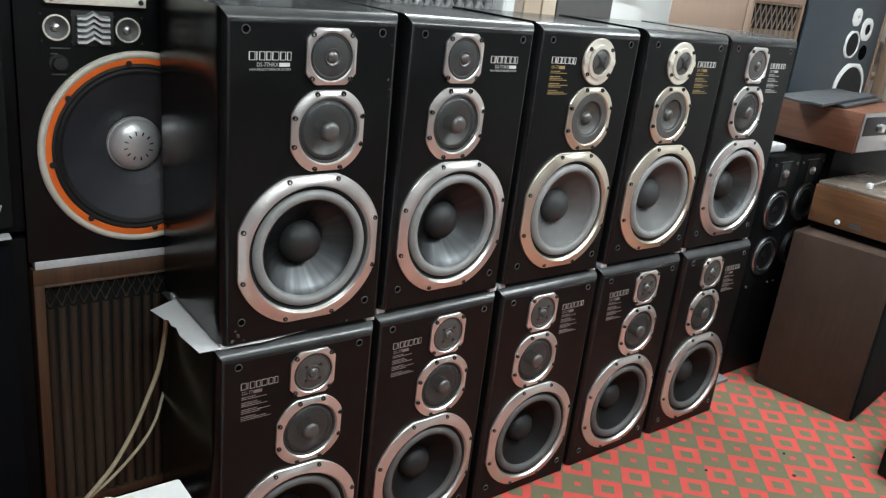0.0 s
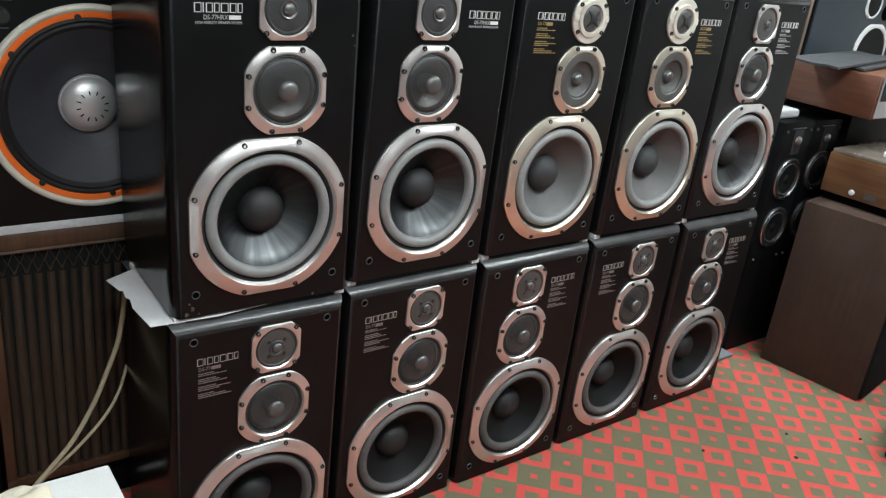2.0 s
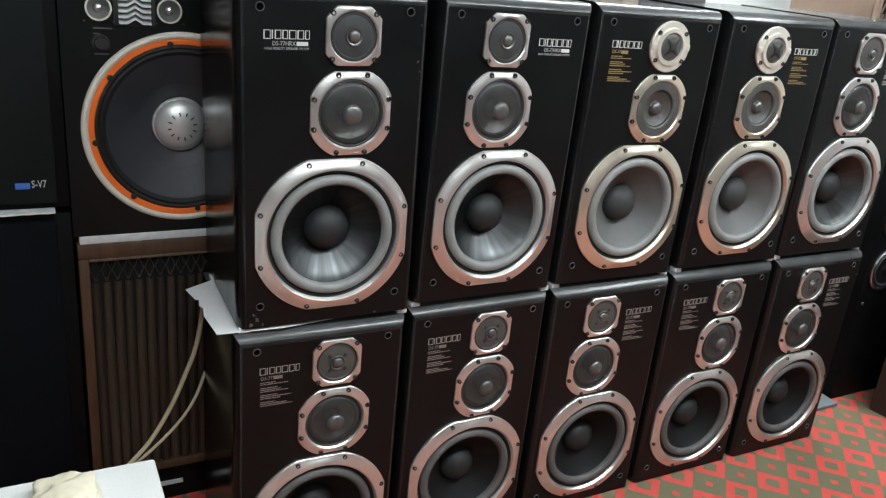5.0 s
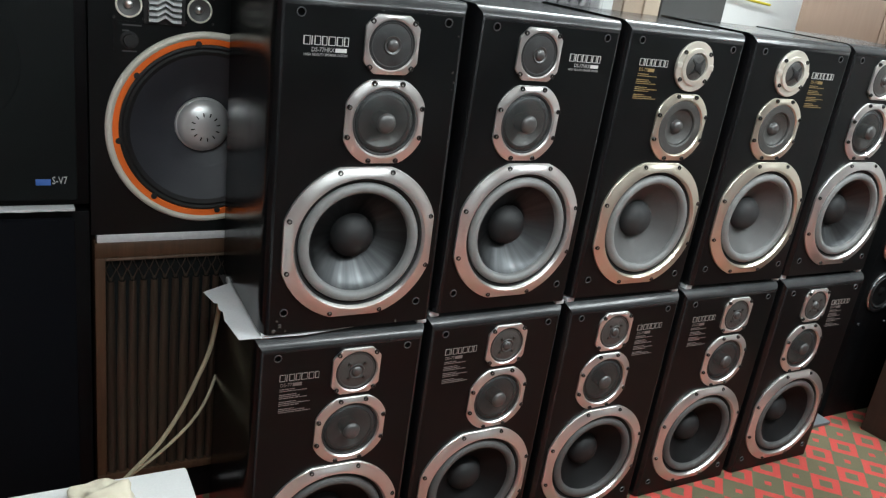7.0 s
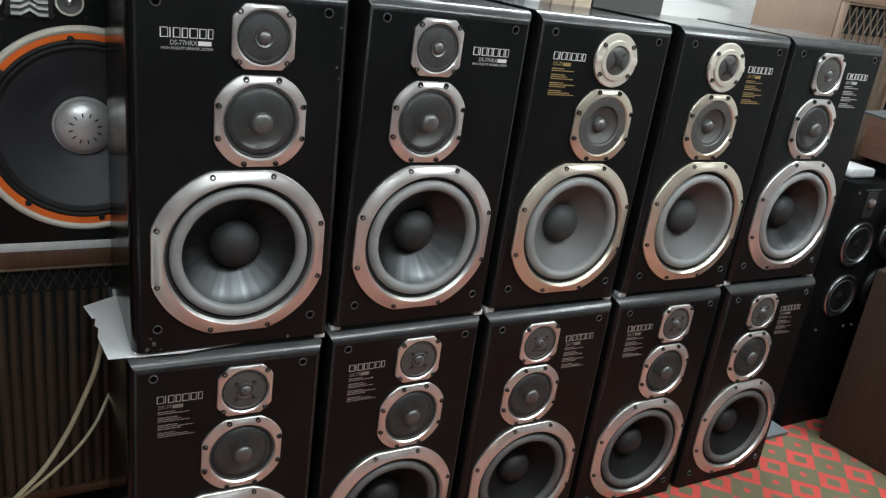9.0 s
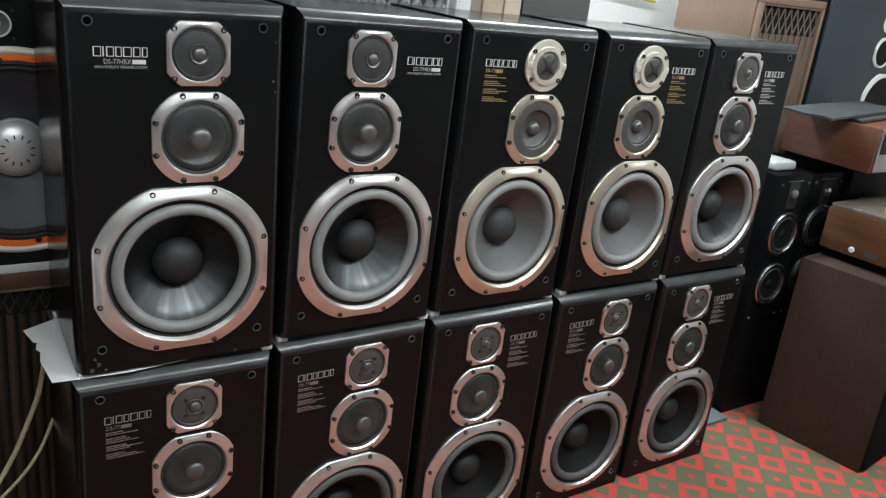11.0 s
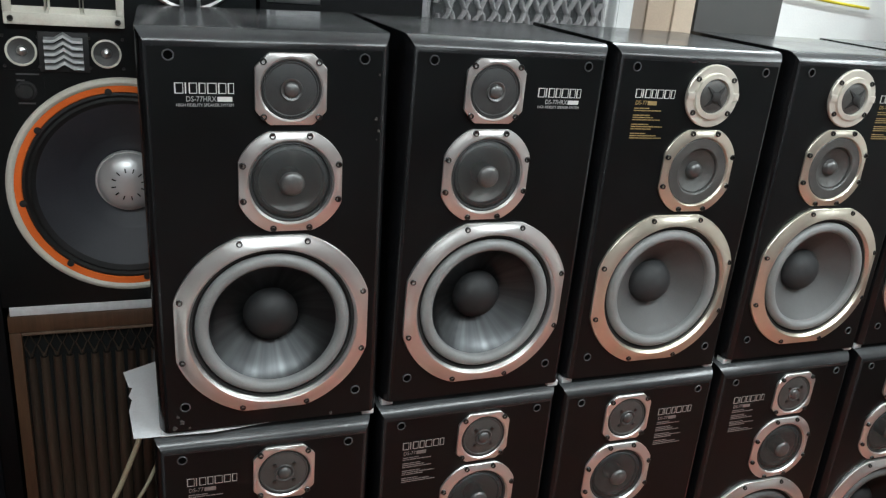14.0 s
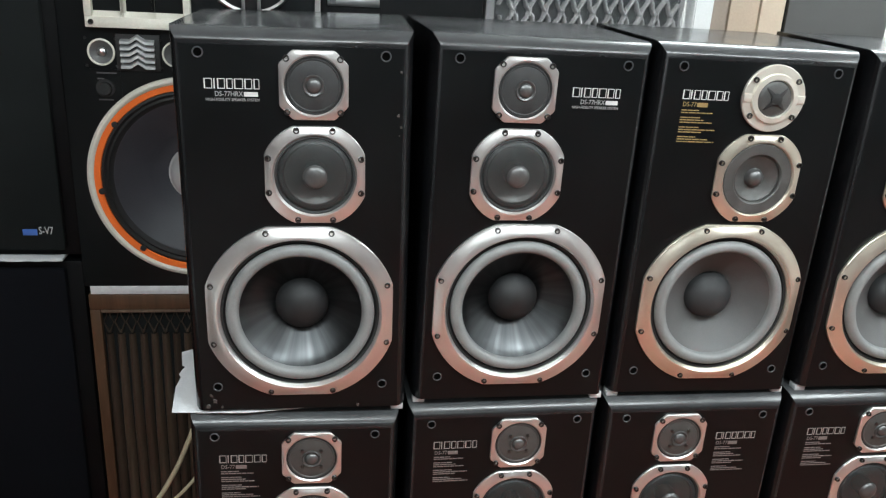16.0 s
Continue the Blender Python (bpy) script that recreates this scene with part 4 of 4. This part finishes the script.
part("front_panel", box(-0.132, 0.132, 0, 0.0115, 0.02, 1.83, 0.002), M["grey_panel"], gp)
tagged(part("yellow_cable", tube([(2.4, 2.99, 1.75), (2.7, 2.985, 1.64), (3.0, 2.985, 1.56), (3.35, 2.985, 1.52), (3.6, 2.985, 1.5)], 0.006), M["yellow"]), "yellow cable looped along the white wall", "cable")

# ---- lattice speaker and slate speaker past the row end ----
stand = tagged(part("black_stand", box(3.1, 3.56, 2.03, 2.4, 0, 0.9, 0.004), M["black_wood"]), "black cabinet standing against the wall", "cabinet")
fret_cabinet((3.322, 2.01, 0.9), 0.4, 0.69, 0.4, "tan_side", "fret_light", "tan veneered speaker with light fretwork grille", 0.04, 0.05, 0.018)

ss = thing("slate_speaker", (3.895, 2.0, 0.0), 0, "tall slate blue four-way speaker with pale drivers", "loudspeaker")
part("cabinet", box(-0.365, 0.365, 0.012, 0.4, 0, 1.85, 0.004), M["black_wood"], ss)
part("front_panel", box(-0.35, 0.36, 0, 0.0115, 0.02, 1.84, 0.003), M["slate"], ss)
part("edge_trim", box(0.3655, 0.385, -0.002, 0.4, 0, 1.85, 0.002), M["tan_side"], ss)
for nm, px, pz, r, inner in (("woofer", 0.18, 1.18, 0.152, 0.127), ("midrange", 0.105, 1.411, 0.068, 0.055), ("tweeter", 0.215, 1.485, 0.056, 0.026), ("tweeter", 0.095, 1.537, 0.043, 0.0)):
    f = part(nm, driver_frame(r, r * 0.94, max(inner, 0.01), 0.008), M["white_metal"], ss, "pale driver frame", (px, 0, pz))
    part("cone", lathe([(max(inner, 0.012), 0.004), (max(inner, 0.012) * 0.85, 0.006), (max(inner, 0.012) * 0.3, 0.0008), (0, 0.004)], 40), M["cone_dark"] if inner else M["chrome"], f)
part("port", lathe([(0.036, 0), (0.036, 0.0015), (0.032, 0.0015), (0.031, 0.0006), (0, 0.0006)], 32), M["hole"], ss, at=(0.235, 0, 1.376))

# ---- slim tower speakers ----
for tx, rise in ((3.14, 0.0), (3.347, 0.018)):
    tw = thing("tower_speaker", (tx, 1.7, 0), 0, "slim black tower speaker with two woofers", "loudspeaker", "tower speakers")
    part("cabinet", box(-0.105, 0.105, 0, 0.3, 0, 0.985, 0.006), M["black_wood"], tw)
    for wz in (0.754 + rise, 0.551 + rise):
        w = part("woofer", lambda: lathe([(0.086, 0), (0.086, 0.006), (0.082, 0.01), (0.074, 0.009), (0.068, 0.003)], 48), M["silver_dark"], tw, "dark metal woofer ring", (0, 0, wz), key=("tow",))
        part("surround", lambda: lathe([(0.068, 0.003), (0.063, 0.009), (0.056, 0.004)], 48), M["gasket"], w, key=("tows",))
        part("cone", lambda: lathe([(0.056, 0.004), (0.02, 0.0006), (0.015, 0.004), (0, 0.0065)], 48), M["cone_dark"], w, key=("towc",))
    hp = part("tweeter_plate", box(-0.03, 0.03, -0.004, 0.0, 0.855, 0.955, 0.002), M["gasket"], tw)
    part("grille_bar", box(-0.045, 0.045, -0.003, 0.0, 0.958, 0.962, 0.001), M["peg"], tw)
    part("tweeter", lathe([(0.018, 0.004), (0.016, 0.012), (0.008, 0.016), (0, 0.017)], 24), M["chrome"], hp, "bright tweeter dome", (0, -0.001, 0.912))
    for px, pz in ((-0.08, 0.95), (0.08, 0.95), (-0.08, 0.42), (0.08, 0.42)):
        part("socket", screw_mesh, M["peg"], tw, at=(px, -0.0005, pz), key=("tsock",))
tagged(part("tape_roll_pack", box(3.07, 3.2, 1.75, 1.9, 0.985, 1.02, 0.012, seg=3), M["foam"]), "white plastic packet on the tower speaker", "packet")

# ---- brown cabinet with turntable ----
bc = thing("brown_cabinet", (3.395, 1.43, 0), 8, "dark brown speaker cabinet standing on the carpet", "cabinet")
part("body", box(-0.23, 0.23, -0.2, 0.2, 0, 0.7, 0.003), M["walnut_dark"], bc)
part("grille", box(-0.222, 0.222, -0.212, -0.2005, 0.01, 0.69, 0.004), M["black_cloth"], bc, "black cloth grille")
tt = thing("turntable", (3.509, 1.418, 0.702), 4, "wooden turntable with cloudy plastic lid", "turntable")
part("plinth", box(-0.25, 0.25, -0.215, 0.21, 0.03, 0.185, 0.004), M["amber_wood"], tt)
part("base", box(-0.235, 0.235, -0.2, 0.195, 0.0, 0.03), M["hole"], tt)
part("lid", box(-0.245, 0.245, -0.21, 0.205, 0.1855, 0.2, 0.003), M["dust_plastic"], tt, "cloudy plastic lid")
part("button", lathe([(0.011, 0), (0.011, 0.003), (0.009, 0.004), (0, 0.004)], 24), M["white_paper"], tt, "round white button", (-0.2505, 0.088, 0.055), (0, 0, -90))
part("badge", box(-0.2525, -0.2505, -0.005, 0.04, 0.045, 0.065), M["peg"], tt)
arm = part("tonearm", tube([(-0.14, 0.04, 0.215), (0.0, 0.03, 0.225), (0.12, 0.06, 0.22)], 0.004), M["chrome"], tt)
part("headshell", box(-0.17, -0.14, 0.03, 0.05, 0.2005, 0.222, 0.003), M["white_paper"], arm)

# ---- receiver on a stand, with a rubber mat ----
tagged(part("equipment_stand", box(3.47, 4.05, 1.68, 1.98, 0, 1.038, 0.004), M["black_wood"]), "black cabinet carrying the receiver", "cabinet")
rc = thing("receiver", (3.53, 1.66, 1.04), 0, "teak-cased receiver with silver front panel", "receiver")
part("case", box(-0.3, 0.3, -0.165, 0.2, 0, 0.16, 0.003), M["teak"], rc)
fp = part("front_panel", box(-0.292, 0.292, -0.172, -0.1655, 0.006, 0.159, 0.001), M["panel_silver"], rc)
part("window", box(-0.28, 0.2, -0.1745, -0.1725, 0.07, 0.145, 0.001), M["display"], fp)
for k in range(4):
    part("knob", lathe([(0.017, 0), (0.017, 0.016), (0.015, 0.018), (0, 0.018)], 24), M["chrome"], fp, at=(-0.15 + 0.12 * k, -0.173, 0.1 if k == 0 else 0.035), key=("knob",))


def bent_mat(x0, x1, y0, y1, z, sag, seed):
    rnd = random.Random(seed)
    bm = bmesh.new()
    n = 10
    grid = [[bm.verts.new((x0 + (x1 - x0) * i / n + rnd.uniform(-0.002, 0.002), y0 + (y1 - y0) * j / n, z + sag * math.sin(2.2 * i / n + j * 0.15) + 0.002 * math.sin(j * 0.9))) for i in range(n + 1)] for j in range(n + 1)]
    faces = [bm.faces.new((grid[j][i], grid[j][i + 1], grid[j + 1][i + 1], grid[j + 1][i])) for i in range(n) for j in range(n)]
    ext = bmesh.ops.extrude_face_region(bm, geom=faces)
    bmesh.ops.translate(bm, verts=[v for v in ext["geom"] if isinstance(v, bmesh.types.BMVert)], vec=(0, 0, 0.008))
    bmesh.ops.recalc_face_normals(bm, faces=bm.faces[:])
    return bm


tagged(part("rubber_mat", bent_mat(0.22, 0.76, -0.025, 0.16, 0, 0.002, 3), M["felt"], at=(3.022, 1.556, 1.204), turn=(0, 0, 11.5)), "second dark rubber mat on the receiver", "mat", "rubber mats")
tagged(part("rubber_mat", bent_mat(0, 0.76, 0, 0.185, 0, 0.003, 2), M["felt"], at=(3.022, 1.556, 1.216), turn=(0, 0, 11.5)), "dark rubber mat lying on the receiver", "mat", "rubber mats")
tagged(part("floor_plate", box(2.88, 3.03, 1.655, 1.95, 0, 0.014, 0.002), M["slate_plate"]), "blue-grey board lying on the carpet", "board")

# ---- black box near the carpet's open side ----
bb = thing("black_speaker_box", (3.14, 0.83, 0), 8, "small black speaker box on the carpet", "loudspeaker")
part("cabinet", box(-0.2, 0.2, -0.15, 0.15, 0, 0.3, 0.01, seg=3), M["black_wood"], bb)
part("grille", box(-0.212, -0.2005, -0.14, 0.14, 0.01, 0.29, 0.004), M["black_cloth"], bb)

# ---- white cabinet in the foreground ----
wc = thing("white_cabinet", (0.13, 0.86, 0), 0, "white enamelled cabinet beside the speaker stack", "cabinet")
part("body", box(-0.28, 0.288, -0.26, 0.278, 0, 0.68, 0.006), M["white_metal"], wc)
part("lid", box(-0.286, 0.294, -0.265, 0.283, 0.6805, 0.712, 0.005), M["white_metal"], wc, "thin white lid")


CLOTH = (0.29, 1.068)


def crumple():
    bm = bmesh.new()
    bmesh.ops.create_icosphere(bm, subdivisions=4, radius=1)
    for v in bm.verts:
        n = noise.fractal(v.co * 1.6, 1.0, 2.0, 4)
        v.co = Vector((v.co.x * 0.052, v.co.y * 0.05, max(v.co.z, -0.2) * 0.03)) * (1 + 0.35 * n)
    low = min(v.co.z for v in bm.verts)
    for v in bm.verts:
        v.co.z -= low
    return bm


tagged(part("crumpled_cloth", crumple(), M["tissue"], at=(CLOTH[0], CLOTH[1], 0.7125), turn=(0, 0, 12)), "crumpled cream cloth on the white cabinet", "cloth")

# ---- wooden rack with boxes past the slate speaker ----
rack = thing("shelf_rack", (4.68, 2.2, 0), 0, "plain wooden shelf rack against the wall", "shelf")
for sx in (-0.33, 0.33):
    for sy in (-0.22, 0.22):
        part("upright", lambda: box(-0.022, 0.022, -0.022, 0.022, 0, 1.9, 0.003), M["tan_side"], rack, at=(sx, sy, 0), key=("upr",))
for sz in (0.3, 0.85, 1.25, 1.65):
    part("shelf", lambda: box(-0.305, 0.305, -0.24, 0.24, -0.012, 0.012, 0.002), M["cream_board"], rack, at=(0, 0, sz), key=("shf",))
for bx, bz, w, h, mat, lab in ((-0.12, 0.862, 0.3, 0.22, "slate", "grey-blue box on the wooden shelf"), (0.1, 1.262, 0.36, 0.16, "panel_silver", "silver amplifier on the wooden shelf"), (-0.05, 1.662, 0.4, 0.14, "grey_panel", "dark grey amplifier on the wooden shelf")):
    tagged(part("stored_box", box(-w / 2, w / 2, -0.2, 0.16, 0.0005, h, 0.004), M[mat], at=(4.68 + bx, 2.2, bz)), lab, "box")

for k, (cx, cy) in enumerate(((2.72, 1.2), (2.62, 1.1), (2.35, 1.28), (2.2, 1.02), (2.95, 1.05), (2.5, 0.9))):
    crumb = part("carpet_crumb", lathe([(0.006 + 0.002 * (k % 2), 0), (0.004, 0.004), (0, 0.005)], 7), M["gasket"], at=(cx, cy, 0.0005), turn=(-90, 0, 37 * k))
    tagged(crumb, "tiny dark crumb lying on the carpet", "crumb", "crumbs")
